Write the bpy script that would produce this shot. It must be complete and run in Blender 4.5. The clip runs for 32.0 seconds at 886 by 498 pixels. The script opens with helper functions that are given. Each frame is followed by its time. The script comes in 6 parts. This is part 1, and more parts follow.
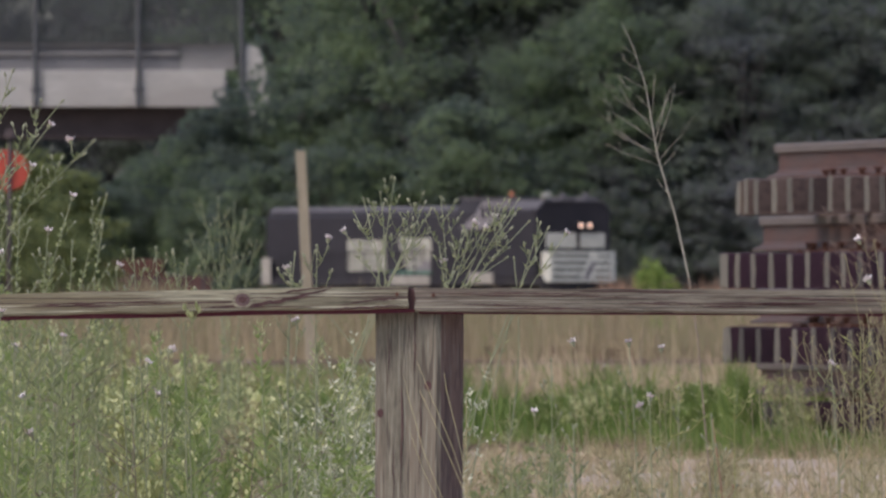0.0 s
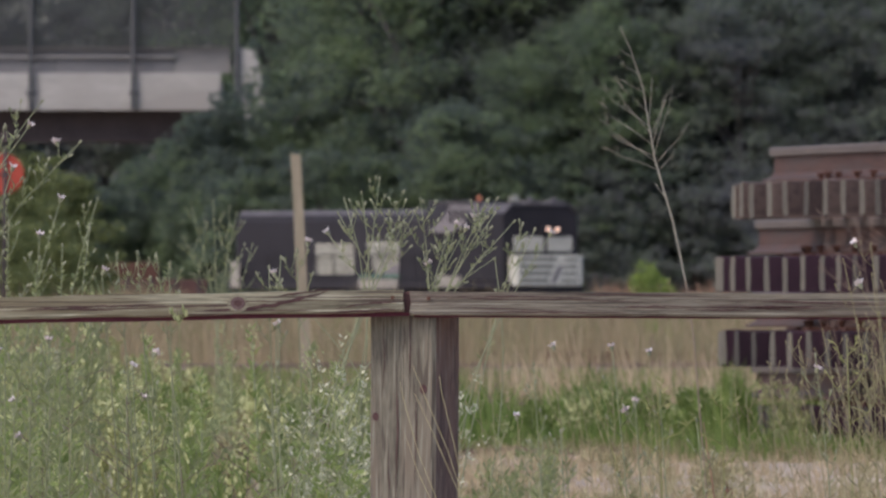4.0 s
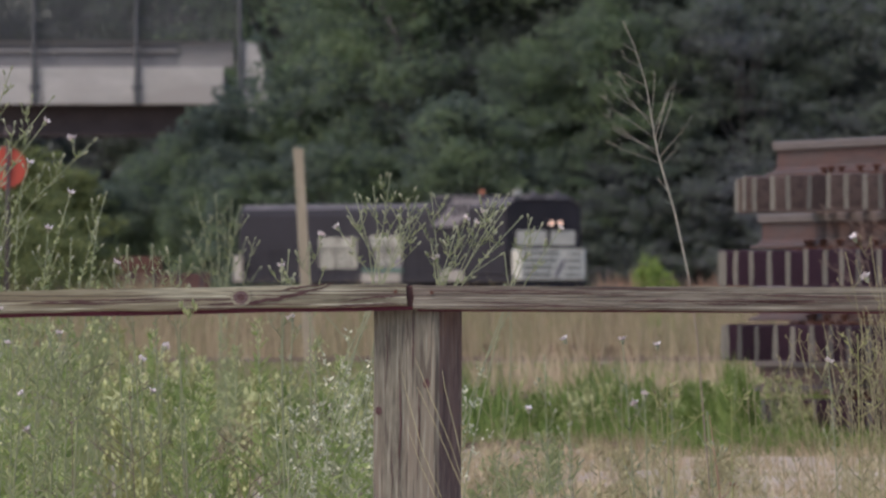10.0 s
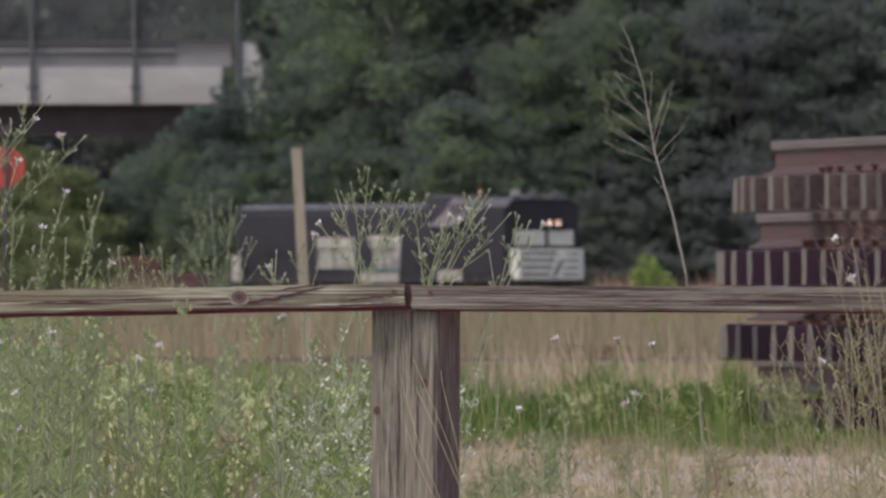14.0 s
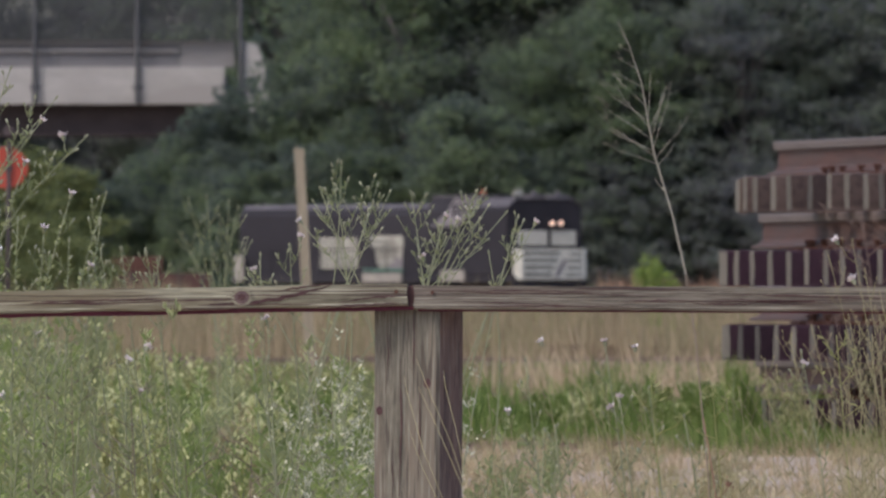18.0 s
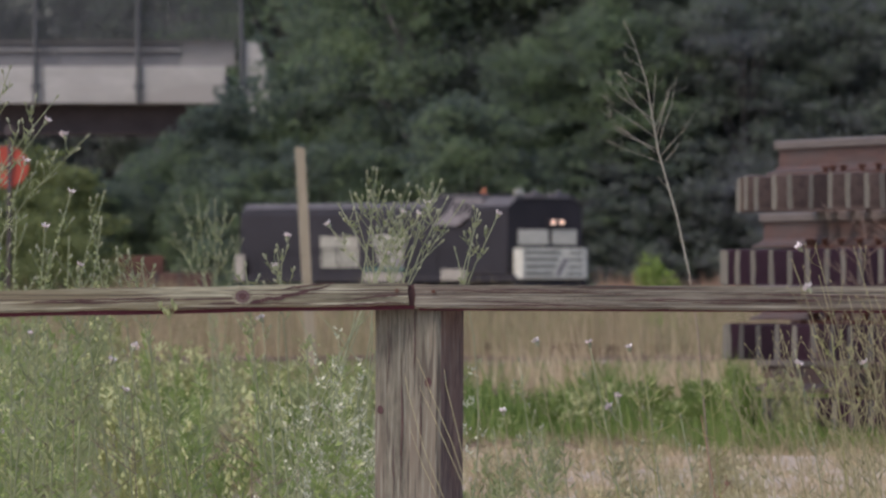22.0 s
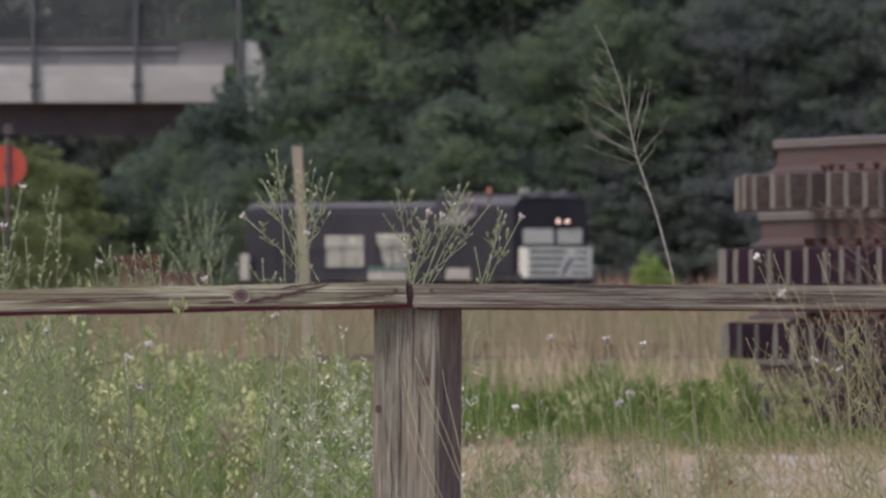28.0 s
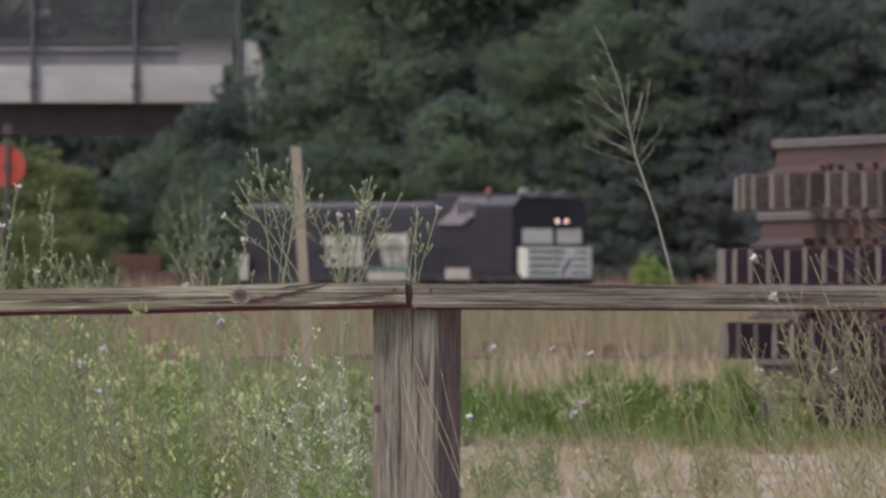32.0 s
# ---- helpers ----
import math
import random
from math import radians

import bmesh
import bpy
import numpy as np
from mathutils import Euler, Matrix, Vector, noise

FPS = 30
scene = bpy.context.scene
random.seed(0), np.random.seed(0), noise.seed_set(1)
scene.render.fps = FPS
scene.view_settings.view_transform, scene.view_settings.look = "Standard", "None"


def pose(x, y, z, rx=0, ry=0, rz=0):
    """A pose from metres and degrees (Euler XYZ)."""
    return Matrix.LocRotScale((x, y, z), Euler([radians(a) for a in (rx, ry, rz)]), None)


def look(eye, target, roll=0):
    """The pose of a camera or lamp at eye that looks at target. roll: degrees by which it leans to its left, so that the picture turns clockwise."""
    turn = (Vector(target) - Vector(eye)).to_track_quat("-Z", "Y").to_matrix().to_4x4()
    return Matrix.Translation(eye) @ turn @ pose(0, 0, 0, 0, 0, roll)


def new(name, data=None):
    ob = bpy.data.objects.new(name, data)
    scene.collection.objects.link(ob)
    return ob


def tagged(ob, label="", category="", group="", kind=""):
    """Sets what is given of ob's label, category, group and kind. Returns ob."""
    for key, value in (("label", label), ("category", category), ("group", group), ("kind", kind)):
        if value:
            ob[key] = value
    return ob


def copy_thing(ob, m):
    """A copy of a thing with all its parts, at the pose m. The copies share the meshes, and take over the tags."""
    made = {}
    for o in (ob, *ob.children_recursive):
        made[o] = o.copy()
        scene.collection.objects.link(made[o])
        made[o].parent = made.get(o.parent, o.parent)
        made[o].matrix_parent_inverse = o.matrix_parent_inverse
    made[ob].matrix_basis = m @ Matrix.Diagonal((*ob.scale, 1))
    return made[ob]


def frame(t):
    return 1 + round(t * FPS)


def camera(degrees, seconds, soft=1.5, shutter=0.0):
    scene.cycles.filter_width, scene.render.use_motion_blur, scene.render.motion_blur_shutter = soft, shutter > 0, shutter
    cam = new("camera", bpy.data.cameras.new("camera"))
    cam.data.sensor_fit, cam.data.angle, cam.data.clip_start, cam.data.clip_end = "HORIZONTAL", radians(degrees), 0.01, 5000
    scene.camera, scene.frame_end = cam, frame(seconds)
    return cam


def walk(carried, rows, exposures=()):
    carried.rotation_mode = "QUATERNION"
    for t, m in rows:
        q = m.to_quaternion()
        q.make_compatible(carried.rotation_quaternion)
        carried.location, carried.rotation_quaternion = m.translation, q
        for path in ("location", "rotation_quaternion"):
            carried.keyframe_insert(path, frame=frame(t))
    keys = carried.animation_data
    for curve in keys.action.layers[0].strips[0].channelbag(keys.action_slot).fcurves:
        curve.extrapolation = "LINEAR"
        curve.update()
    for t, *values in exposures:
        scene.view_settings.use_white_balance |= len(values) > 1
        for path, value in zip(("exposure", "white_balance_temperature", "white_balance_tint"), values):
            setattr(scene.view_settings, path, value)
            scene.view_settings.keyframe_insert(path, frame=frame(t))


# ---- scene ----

# The camera stands on a tripod far behind the fence with a long lens; it only shivers.
EYE = (0.0, 0.0, 0.78)
CAMERA_ROWS = (
    (0, 0.0000, 0.1722),
    (0.5, 0.0000, 0.1722),
    (1, 0.0000, 0.1694),
    (1.5, -0.0029, 0.1722),
    (2, 0.0000, 0.1722),
    (2.5, 0.0000, 0.1782),
    (3, -0.0147, 0.1839),
    (3.5, -0.0117, 0.1870),
    (5.5, -0.0381, 0.1665),
    (6, 0.0000, 0.1753),
    (6.5, -0.0029, 0.1636),
    (7, 0.0117, 0.1636),
    (7.5, 0.0000, 0.1694),
    (8, 0.0029, 0.1665),
    (8.5, -0.0029, 0.1634),
    (9, 0.0000, 0.1665),
    (9.5, 0.0000, 0.1606),
    (10, -0.0057, 0.1636),
    (10.5, -0.0029, 0.1634),
    (11, -0.0029, 0.1636),
    (11.5, -0.0029, 0.1606),
    (12, -0.0029, 0.1634),
    (12.5, -0.0031, 0.1634),
    (13, 0.0029, 0.1665),
    (13.5, -0.0031, 0.1636),
    (14, -0.0117, 0.1634),
    (14.5, -0.0029, 0.1665),
    (16.5, 0.0000, 0.1606),
    (17, -0.0029, 0.1606),
    (17.5, -0.0029, 0.1606),
    (18, -0.0029, 0.1636),
    (18.5, 0.0000, 0.1606),
    (19, 0.0029, 0.1634),
    (19.5, 0.0029, 0.1606),
    (20, -0.0029, 0.1606),
    (20.5, 0.0000, 0.1634),
    (21, 0.0029, 0.1606),
    (21.5, -0.0059, 0.1606),
    (22, 0.0000, 0.1606),
    (22.5, -0.0029, 0.1577),
    (23, -0.0029, 0.1606),
    (23.5, 0.0029, 0.1634),
    (24, -0.0031, 0.1634),
    (24.5, -0.0059, 0.1606),
    (25, -0.0059, 0.1577),
    (25.5, -0.0147, 0.1577),
    (27.5, -0.0059, 0.1577),
    (28, -0.0059, 0.1577),
    (28.5, -0.0088, 0.1577),
    (29, -0.0117, 0.1548),
    (29.5, -0.0117, 0.1548),
    (30, -0.0088, 0.1548),
    (30.5, -0.0088, 0.1577),
    (31, -0.0117, 0.1577),
    (31.5, -0.0059, 0.1548),
    (32, -0.0088, 0.1577),
)
cam = camera(3.0, 32.0, soft=2.5)
cam.data.dof.use_dof = True
cam.data.dof.focus_distance = 37.5
cam.data.dof.aperture_fstop = 48.0
walk(cam, [(t, pose(*EYE, 90 + pitch, 0.0, yaw)) for t, yaw, pitch in CAMERA_ROWS],
     exposures=[(0, 0.0, 6500, 16), (32, 0.0, 6500, 16)])

# ---------------------------------------------------------------- light
world = bpy.data.worlds.new("sky")
scene.world = world
world.use_nodes = True
wn = world.node_tree
for n in list(wn.nodes):
    wn.nodes.remove(n)
sky = wn.nodes.new("ShaderNodeTexSky")
sky.sky_type = "NISHITA"
sky.sun_disc = False
sky.sun_elevation = radians(52)
sky.sun_rotation = radians(232)
sky.dust_density = 3.0
background = wn.nodes.new("ShaderNodeBackground")
background.inputs["Strength"].default_value = 0.19
world_out = wn.nodes.new("ShaderNodeOutputWorld")
wn.links.new(sky.outputs[0], background.inputs["Color"])
wn.links.new(background.outputs[0], world_out.inputs["Surface"])
sun_data = bpy.data.lights.new("sun", "SUN")
sun_data.energy = 1.0
sun_data.angle = radians(14)
sun_data.color = (1.0, 0.95, 0.88)
sun = new("sun", sun_data)
sun.matrix_world = look((-42, -33, 60), (0, 0, 0))


# ---------------------------------------------------------------- materials
def surface(name, dark, light, scale=8.0, rough=0.8, bump=0.3, stretch=(1, 1, 1), metal=0.0,
            fine=6.0, island=0.0, objects=0.0, leaf=0.0, stain=None, contrast=(0.3, 0.7), depth=0.01, lines=None, line_stretch=(1, 1, 1)):
    """Two colours mixed by a coarse and a fine noise, with relief; island/objects vary single leaves or pieces."""
    m = bpy.data.materials.new(name)
    m.use_nodes = True
    nt = m.node_tree
    bsdf = nt.nodes["Principled BSDF"]
    out = nt.nodes["Material Output"]
    bsdf.inputs["Roughness"].default_value = rough
    bsdf.inputs["Metallic"].default_value = metal
    coord = nt.nodes.new("ShaderNodeTexCoord")
    mapping = nt.nodes.new("ShaderNodeMapping")
    mapping.inputs["Scale"].default_value = stretch
    nt.links.new(coord.outputs["Object"], mapping.inputs["Vector"])

    def noise_node(s, detail):
        n = nt.nodes.new("ShaderNodeTexNoise")
        n.inputs["Scale"].default_value = s
        n.inputs["Detail"].default_value = detail
        nt.links.new(mapping.outputs[0], n.inputs["Vector"])
        return n

    coarse, grain = noise_node(scale, 4.0), noise_node(scale * fine, 5.0)
    add = nt.nodes.new("ShaderNodeMath")
    add.operation = "MULTIPLY_ADD"
    add.inputs[1].default_value = 0.55
    half = nt.nodes.new("ShaderNodeMath")
    half.operation = "MULTIPLY"
    half.inputs[1].default_value = 0.45
    nt.links.new(grain.outputs["Fac"], half.inputs[0])
    nt.links.new(coarse.outputs["Fac"], add.inputs[0])
    nt.links.new(half.outputs[0], add.inputs[2])
    value = add.outputs[0]
    if island or objects:
        source = nt.nodes.new("ShaderNodeNewGeometry" if island else "ShaderNodeObjectInfo")
        vary = nt.nodes.new("ShaderNodeMath")
        vary.operation = "MULTIPLY_ADD"
        vary.inputs[1].default_value = island or objects
        nt.links.new(source.outputs["Random Per Island" if island else "Random"], vary.inputs[0])
        shift = nt.nodes.new("ShaderNodeMath")
        shift.operation = "SUBTRACT"
        shift.inputs[1].default_value = (island or objects) / 2
        nt.links.new(value, vary.inputs[2])
        nt.links.new(vary.outputs[0], shift.inputs[0])
        value = shift.outputs[0]
    ramp = nt.nodes.new("ShaderNodeValToRGB")
    ramp.color_ramp.elements[0].position, ramp.color_ramp.elements[1].position = contrast
    ramp.color_ramp.elements[0].color = (*dark, 1)
    ramp.color_ramp.elements[1].color = (*light, 1)
    nt.links.new(value, ramp.inputs[0])
    colour = ramp.outputs[0]
    if stain:
        spots = noise_node(scale * 0.35, 3.0)
        limit = nt.nodes.new("ShaderNodeValToRGB")
        limit.color_ramp.elements[0].position, limit.color_ramp.elements[1].position = 0.48, 0.62
        nt.links.new(spots.outputs["Fac"], limit.inputs[0])
        mix = nt.nodes.new("ShaderNodeMixRGB")
        mix.inputs[2].default_value = (*stain, 1)
        nt.links.new(limit.outputs[0], mix.inputs[0])
        nt.links.new(colour, mix.inputs[1])
        colour = mix.outputs[0]
    if lines:
        along = nt.nodes.new("ShaderNodeMapping")
        along.inputs["Scale"].default_value = line_stretch
        nt.links.new(coord.outputs["Object"], along.inputs["Vector"])
        for offset, low, high, tint in ((0.0, 0.56, 0.62, lines[0]), (7.3, 0.57, 0.66, lines[1])):
            streak = nt.nodes.new("ShaderNodeTexNoise")
            streak.inputs["Scale"].default_value = 3.0 + offset * 0.1
            streak.inputs["Detail"].default_value = 2.0
            shifted = nt.nodes.new("ShaderNodeVectorMath")
            shifted.inputs[1].default_value = (offset, offset, offset)
            nt.links.new(along.outputs[0], shifted.inputs[0])
            nt.links.new(shifted.outputs[0], streak.inputs["Vector"])
            gate = nt.nodes.new("ShaderNodeValToRGB")
            gate.color_ramp.elements[0].position, gate.color_ramp.elements[1].position = low, high
            nt.links.new(streak.outputs["Fac"], gate.inputs[0])
            over = nt.nodes.new("ShaderNodeMixRGB")
            over.inputs[2].default_value = (*tint, 1)
            soften = nt.nodes.new("ShaderNodeMath")
            soften.operation = "MULTIPLY"
            soften.inputs[1].default_value = 0.75
            nt.links.new(gate.outputs[0], soften.inputs[0])
            nt.links.new(soften.outputs[0], over.inputs[0])
            nt.links.new(colour, over.inputs[1])
            colour = over.outputs[0]
    nt.links.new(colour, bsdf.inputs["Base Color"])
    if bump:
        relief = nt.nodes.new("ShaderNodeBump")
        relief.inputs["Strength"].default_value = bump
        relief.inputs["Distance"].default_value = depth
        nt.links.new(add.outputs[0], relief.inputs["Height"])
        nt.links.new(relief.outputs[0], bsdf.inputs["Normal"])
    if leaf:
        through_leaf = nt.nodes.new("ShaderNodeBsdfTranslucent")
        nt.links.new(colour, through_leaf.inputs["Color"])
        blend = nt.nodes.new("ShaderNodeMixShader")
        blend.inputs[0].default_value = leaf
        nt.links.new(bsdf.outputs[0], blend.inputs[1])
        nt.links.new(through_leaf.outputs[0], blend.inputs[2])
        nt.links.new(blend.outputs[0], out.inputs["Surface"])
    return m


def glow(name, colour, strength):
    m = bpy.data.materials.new(name)
    m.use_nodes = True
    bsdf = m.node_tree.nodes["Principled BSDF"]
    bsdf.inputs["Base Color"].default_value = (*colour, 1)
    bsdf.inputs["Emission Color"].default_value = (*colour, 1)
    bsdf.inputs["Emission Strength"].default_value = strength
    return m


WOOD_RAIL = surface("weathered rail wood", (0.10, 0.09, 0.062), (0.40, 0.385, 0.275), 3.0, 0.85, 0.9, (1.2, 14, 14),
                    fine=5, stain=(0.2, 0.178, 0.112), contrast=(0.33, 0.66), depth=0.006, lines=((0.06, 0.034, 0.032), (0.54, 0.53, 0.40)), line_stretch=(1.0, 55, 62))
WOOD_RAIL_GREY = surface("greyed rail wood", (0.098, 0.083, 0.066), (0.285, 0.262, 0.205), 3.0, 0.88, 0.9, (1.2, 16, 16),
                         fine=6, stain=(0.16, 0.13, 0.105), contrast=(0.33, 0.66), depth=0.006, lines=((0.040, 0.028, 0.025), (0.37, 0.345, 0.275)), line_stretch=(0.55, 92, 100))
WOOD_POST = surface("weathered post wood", (0.094, 0.085, 0.065), (0.258, 0.243, 0.188), 3.0, 0.88, 1.0, (12, 12, 1.6),
                    fine=7, stain=(0.18, 0.152, 0.118), contrast=(0.33, 0.66), depth=0.006, lines=((0.070, 0.056, 0.046), (0.28, 0.27, 0.21)), line_stretch=(42, 42, 1.8))
KNOT_RIM = surface("pale knot rim wood", (0.19, 0.175, 0.12), (0.34, 0.325, 0.235), 25, 0.88, 0.4)
# the post's side face: its shade is put into this darker, redder wood
WOOD_POST_SHADED = surface("shaded reddish post side wood", (0.095, 0.056, 0.047), (0.245, 0.165, 0.135), 3.0, 0.88, 1.0, (12, 12, 1.6),
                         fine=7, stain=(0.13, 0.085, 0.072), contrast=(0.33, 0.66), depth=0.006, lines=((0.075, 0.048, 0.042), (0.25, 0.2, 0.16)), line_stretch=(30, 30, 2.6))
WOOD_DARK = surface("dark knot wood", (0.05, 0.021, 0.024), (0.115, 0.062, 0.06), 30, 0.9, 0.5)
WOOD_STAKE = surface("pale stake wood", (0.21, 0.178, 0.122), (0.37, 0.325, 0.24), 4, 0.85, 0.3, (10, 10, 1))
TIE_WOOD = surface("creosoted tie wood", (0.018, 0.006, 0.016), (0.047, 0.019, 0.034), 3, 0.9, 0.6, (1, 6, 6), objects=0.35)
# top panel's ties: dust and direct light are both put into this paler wood
TIE_DUSTY_LIT = surface("dusty sunlit tie wood", (0.045, 0.029, 0.027), (0.12, 0.083, 0.070), 3, 0.9, 0.6, (1, 9, 9), objects=0.6)
TIE_END = surface("bleached tie end grain", (0.055, 0.049, 0.041), (0.165, 0.15, 0.12), 14, 0.9, 0.5, objects=0.5)
RAIL_STEEL = surface("rusty rail steel", (0.048, 0.022, 0.017), (0.122, 0.058, 0.043), 5, 0.75, 0.3, (0.5, 6, 6), stain=(0.075, 0.05, 0.044))
RAIL_TOP = surface("dull worn rail head", (0.085, 0.064, 0.057), (0.165, 0.135, 0.118), 6, 0.6, 0.2, (0.4, 8, 8))
RUST_DARK = surface("dark rusty iron", (0.05, 0.02, 0.015), (0.14, 0.06, 0.04), 14, 0.85, 0.3)
GROUND = surface("sandy gravel ground", (0.285, 0.23, 0.18), (0.545, 0.45, 0.365), 0.9, 0.95, 0.6, fine=22, stain=(0.38, 0.315, 0.24), depth=0.03)
BALLAST = surface("crushed stone ballast", (0.12, 0.10, 0.09), (0.36, 0.31, 0.27), 4, 0.95, 0.8, fine=5, depth=0.05)
RUSTY_STRAW = surface("rusty dry stalks", (0.22, 0.12, 0.08), (0.42, 0.26, 0.18), 0.8, 0.8, 0, island=0.5, leaf=0.2)
STRAW = surface("dry straw grass", (0.20, 0.155, 0.092), (0.43, 0.345, 0.215), 1.6, 0.8, 0, stain=(0.255, 0.232, 0.125), island=0.5, leaf=0.3)
STRAW_PALE = surface("pale feathery straw", (0.36, 0.28, 0.17), (0.60, 0.485, 0.325), 0.5, 0.8, 0, island=0.5, leaf=0.3)
GREEN_GRASS = surface("fresh green grass", (0.088, 0.150, 0.030), (0.21, 0.288, 0.075), 1.0, 0.7, 0, island=0.5, leaf=0.35)
WEED_STEM = surface("grey-green weed stem", (0.15, 0.175, 0.095), (0.30, 0.325, 0.195), 12, 0.75, 0, island=0.3)
WEED_LEAF = surface("grey-green weed leaf", (0.24, 0.285, 0.128), (0.365, 0.405, 0.195), 3, 0.7, 0, island=0.3, leaf=0.5)
WEED_BUD = surface("yellow-green weed tip", (0.40, 0.43, 0.18), (0.70, 0.72, 0.40), 5, 0.7, 0, island=0.5, leaf=0.3)
LEAF_FRESH = surface("fresh green weed leaf", (0.205, 0.28, 0.088), (0.345, 0.43, 0.152), 3, 0.7, 0, island=0.3, leaf=0.5)
LEAF_LUSH = surface("lush green weed leaf", (0.125, 0.185, 0.045), (0.235, 0.315, 0.09), 2, 0.7, 0, island=0.3, leaf=0.5)
WEED_YELLOW = surface("yellowish weed leaf", (0.28, 0.30, 0.11), (0.44, 0.455, 0.20), 3, 0.7, 0, island=0.3, leaf=0.5)
WEED_DRY = surface("dry tan weed", (0.26, 0.23, 0.11), (0.50, 0.46, 0.27), 5, 0.8, 0, island=0.5, leaf=0.2)
DEAD_STALK = surface("brown dead stalk", (0.11, 0.075, 0.062), (0.22, 0.165, 0.135), 12, 0.85, 0, island=0.3)
STALK = surface("yellowish dry stalk", (0.185, 0.172, 0.088), (0.35, 0.325, 0.18), 12, 0.75, 0, island=0.3)
STALK_LEAF = surface("withered weed leaf", (0.165, 0.160, 0.080), (0.30, 0.285, 0.15), 3, 0.75, 0, island=0.4, leaf=0.4)
SEED_HEAD = surface("dry tan seed head", (0.20, 0.175, 0.09), (0.37, 0.33, 0.19), 60, 0.8, 0.2, objects=0.3)
BUD = surface("knapweed bud", (0.18, 0.20, 0.115), (0.36, 0.375, 0.25), 60, 0.7, 0.2, objects=0.3)
PETAL = surface("pale pink petals", (0.74, 0.66, 0.66), (0.90, 0.86, 0.84), 40, 0.6, 0, objects=0.3, leaf=0.2)
BARK_DEAD = surface("bleached dead twig", (0.25, 0.23, 0.185), (0.41, 0.385, 0.315), 30, 0.8, 0.2)
BARK_STEM = surface("brown dead stem", (0.20, 0.155, 0.115), (0.31, 0.25, 0.19), 30, 0.8, 0.2)
BARK = surface("tree bark", (0.08, 0.075, 0.075), (0.16, 0.15, 0.145), 3, 0.9, 0.6, (3, 3, 0.6))
# distance haze and bluish shade are put into the next two leaf colours
LEAF_DARK = surface("hazed blue-green foliage", (0.172, 0.184, 0.198), (0.202, 0.252, 0.178), 0.22, 0.75, 0, island=0.12, leaf=0.66, contrast=(0.40, 0.60), fine=5)
LEAF_MID = surface("hazed mid green foliage", (0.132, 0.168, 0.146), (0.216, 0.290, 0.152), 0.22, 0.75, 0, island=0.12, leaf=0.66, contrast=(0.40, 0.60), fine=5)
LEAF_LIGHT = surface("yellow-green foliage", (0.125, 0.152, 0.06), (0.235, 0.27, 0.10), 0.5, 0.65, 0, island=0.35, leaf=0.5)
SHRUB = surface("bright shrub foliage", (0.15, 0.23, 0.045), (0.33, 0.42, 0.11), 2, 0.65, 0, island=0.5, leaf=0.35)
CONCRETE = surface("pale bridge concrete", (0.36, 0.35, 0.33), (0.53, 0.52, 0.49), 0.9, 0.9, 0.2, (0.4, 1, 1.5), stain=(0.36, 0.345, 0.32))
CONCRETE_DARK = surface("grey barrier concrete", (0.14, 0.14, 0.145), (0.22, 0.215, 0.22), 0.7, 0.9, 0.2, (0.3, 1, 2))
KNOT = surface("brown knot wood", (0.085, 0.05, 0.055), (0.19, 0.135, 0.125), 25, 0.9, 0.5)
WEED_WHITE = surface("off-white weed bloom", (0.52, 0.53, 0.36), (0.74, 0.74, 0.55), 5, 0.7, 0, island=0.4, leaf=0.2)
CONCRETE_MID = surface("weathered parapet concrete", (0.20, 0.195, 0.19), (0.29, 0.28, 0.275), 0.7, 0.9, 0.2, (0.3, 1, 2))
STEEL_DARK = surface("dark painted girder", (0.035, 0.025, 0.028), (0.08, 0.06, 0.06), 1.0, 0.7, 0.1)
# stands in for the shade under the rails, as a dark red colour
UNDERSIDE_SHADE = surface("dark red underside shade", (0.070, 0.009, 0.021), (0.115, 0.024, 0.038), 12, 0.9, 0.2)
GALV = surface("dull galvanised steel", (0.06, 0.065, 0.07), (0.11, 0.115, 0.12), 4, 0.7, 0)
MESH_WIRE = surface("grey fence wire", (0.06, 0.065, 0.068), (0.10, 0.105, 0.108), 3, 0.7, 0)
LOCO_BLACK = surface("dusty black engine paint", (0.010, 0.0088, 0.0125), (0.0195, 0.0175, 0.0235), 0.7, 0.85, 0.1, stain=(0.024, 0.022, 0.027))
LOCO_ROOF = surface("dusty grey roof paint", (0.065, 0.06, 0.068), (0.13, 0.12, 0.128), 0.8, 0.7, 0.1)
# grey of the vent panel, with the sunlight on it put into the colour
LOCO_GREY = surface("sunlit grey vent panel", (0.12, 0.11, 0.115), (0.24, 0.22, 0.23), 1.2, 0.6, 0.1)
LOCO_WHITE = surface("chalky white paint", (0.27, 0.265, 0.22), (0.52, 0.51, 0.43), 2.6, 0.6, 0.1, stain=(0.22, 0.21, 0.175))
LOCO_LINE = surface("grimy dark line paint", (0.09, 0.095, 0.085), (0.20, 0.205, 0.18), 3.0, 0.7, 0)
LOCO_NOSE = surface("white nose paint", (0.44, 0.43, 0.36), (0.68, 0.67, 0.58), 2.2, 0.6, 0.1)
LOCO_SILL = surface("dusty sill plate paint", (0.20, 0.185, 0.165), (0.36, 0.34, 0.29), 2.0, 0.7, 0.1)
LOCO_GREEN = surface("faded green stripe", (0.05, 0.12, 0.09), (0.10, 0.20, 0.15), 2, 0.6, 0)
# the sky's reflection in the glass is put into this pale base colour
PANE = surface("sky-pale windscreen", (0.36, 0.35, 0.30), (0.52, 0.505, 0.44), 2, 0.35, 0)
AMBER = surface("amber beacon lens", (0.38, 0.12, 0.06), (0.5, 0.19, 0.1), 5, 0.3, 0)
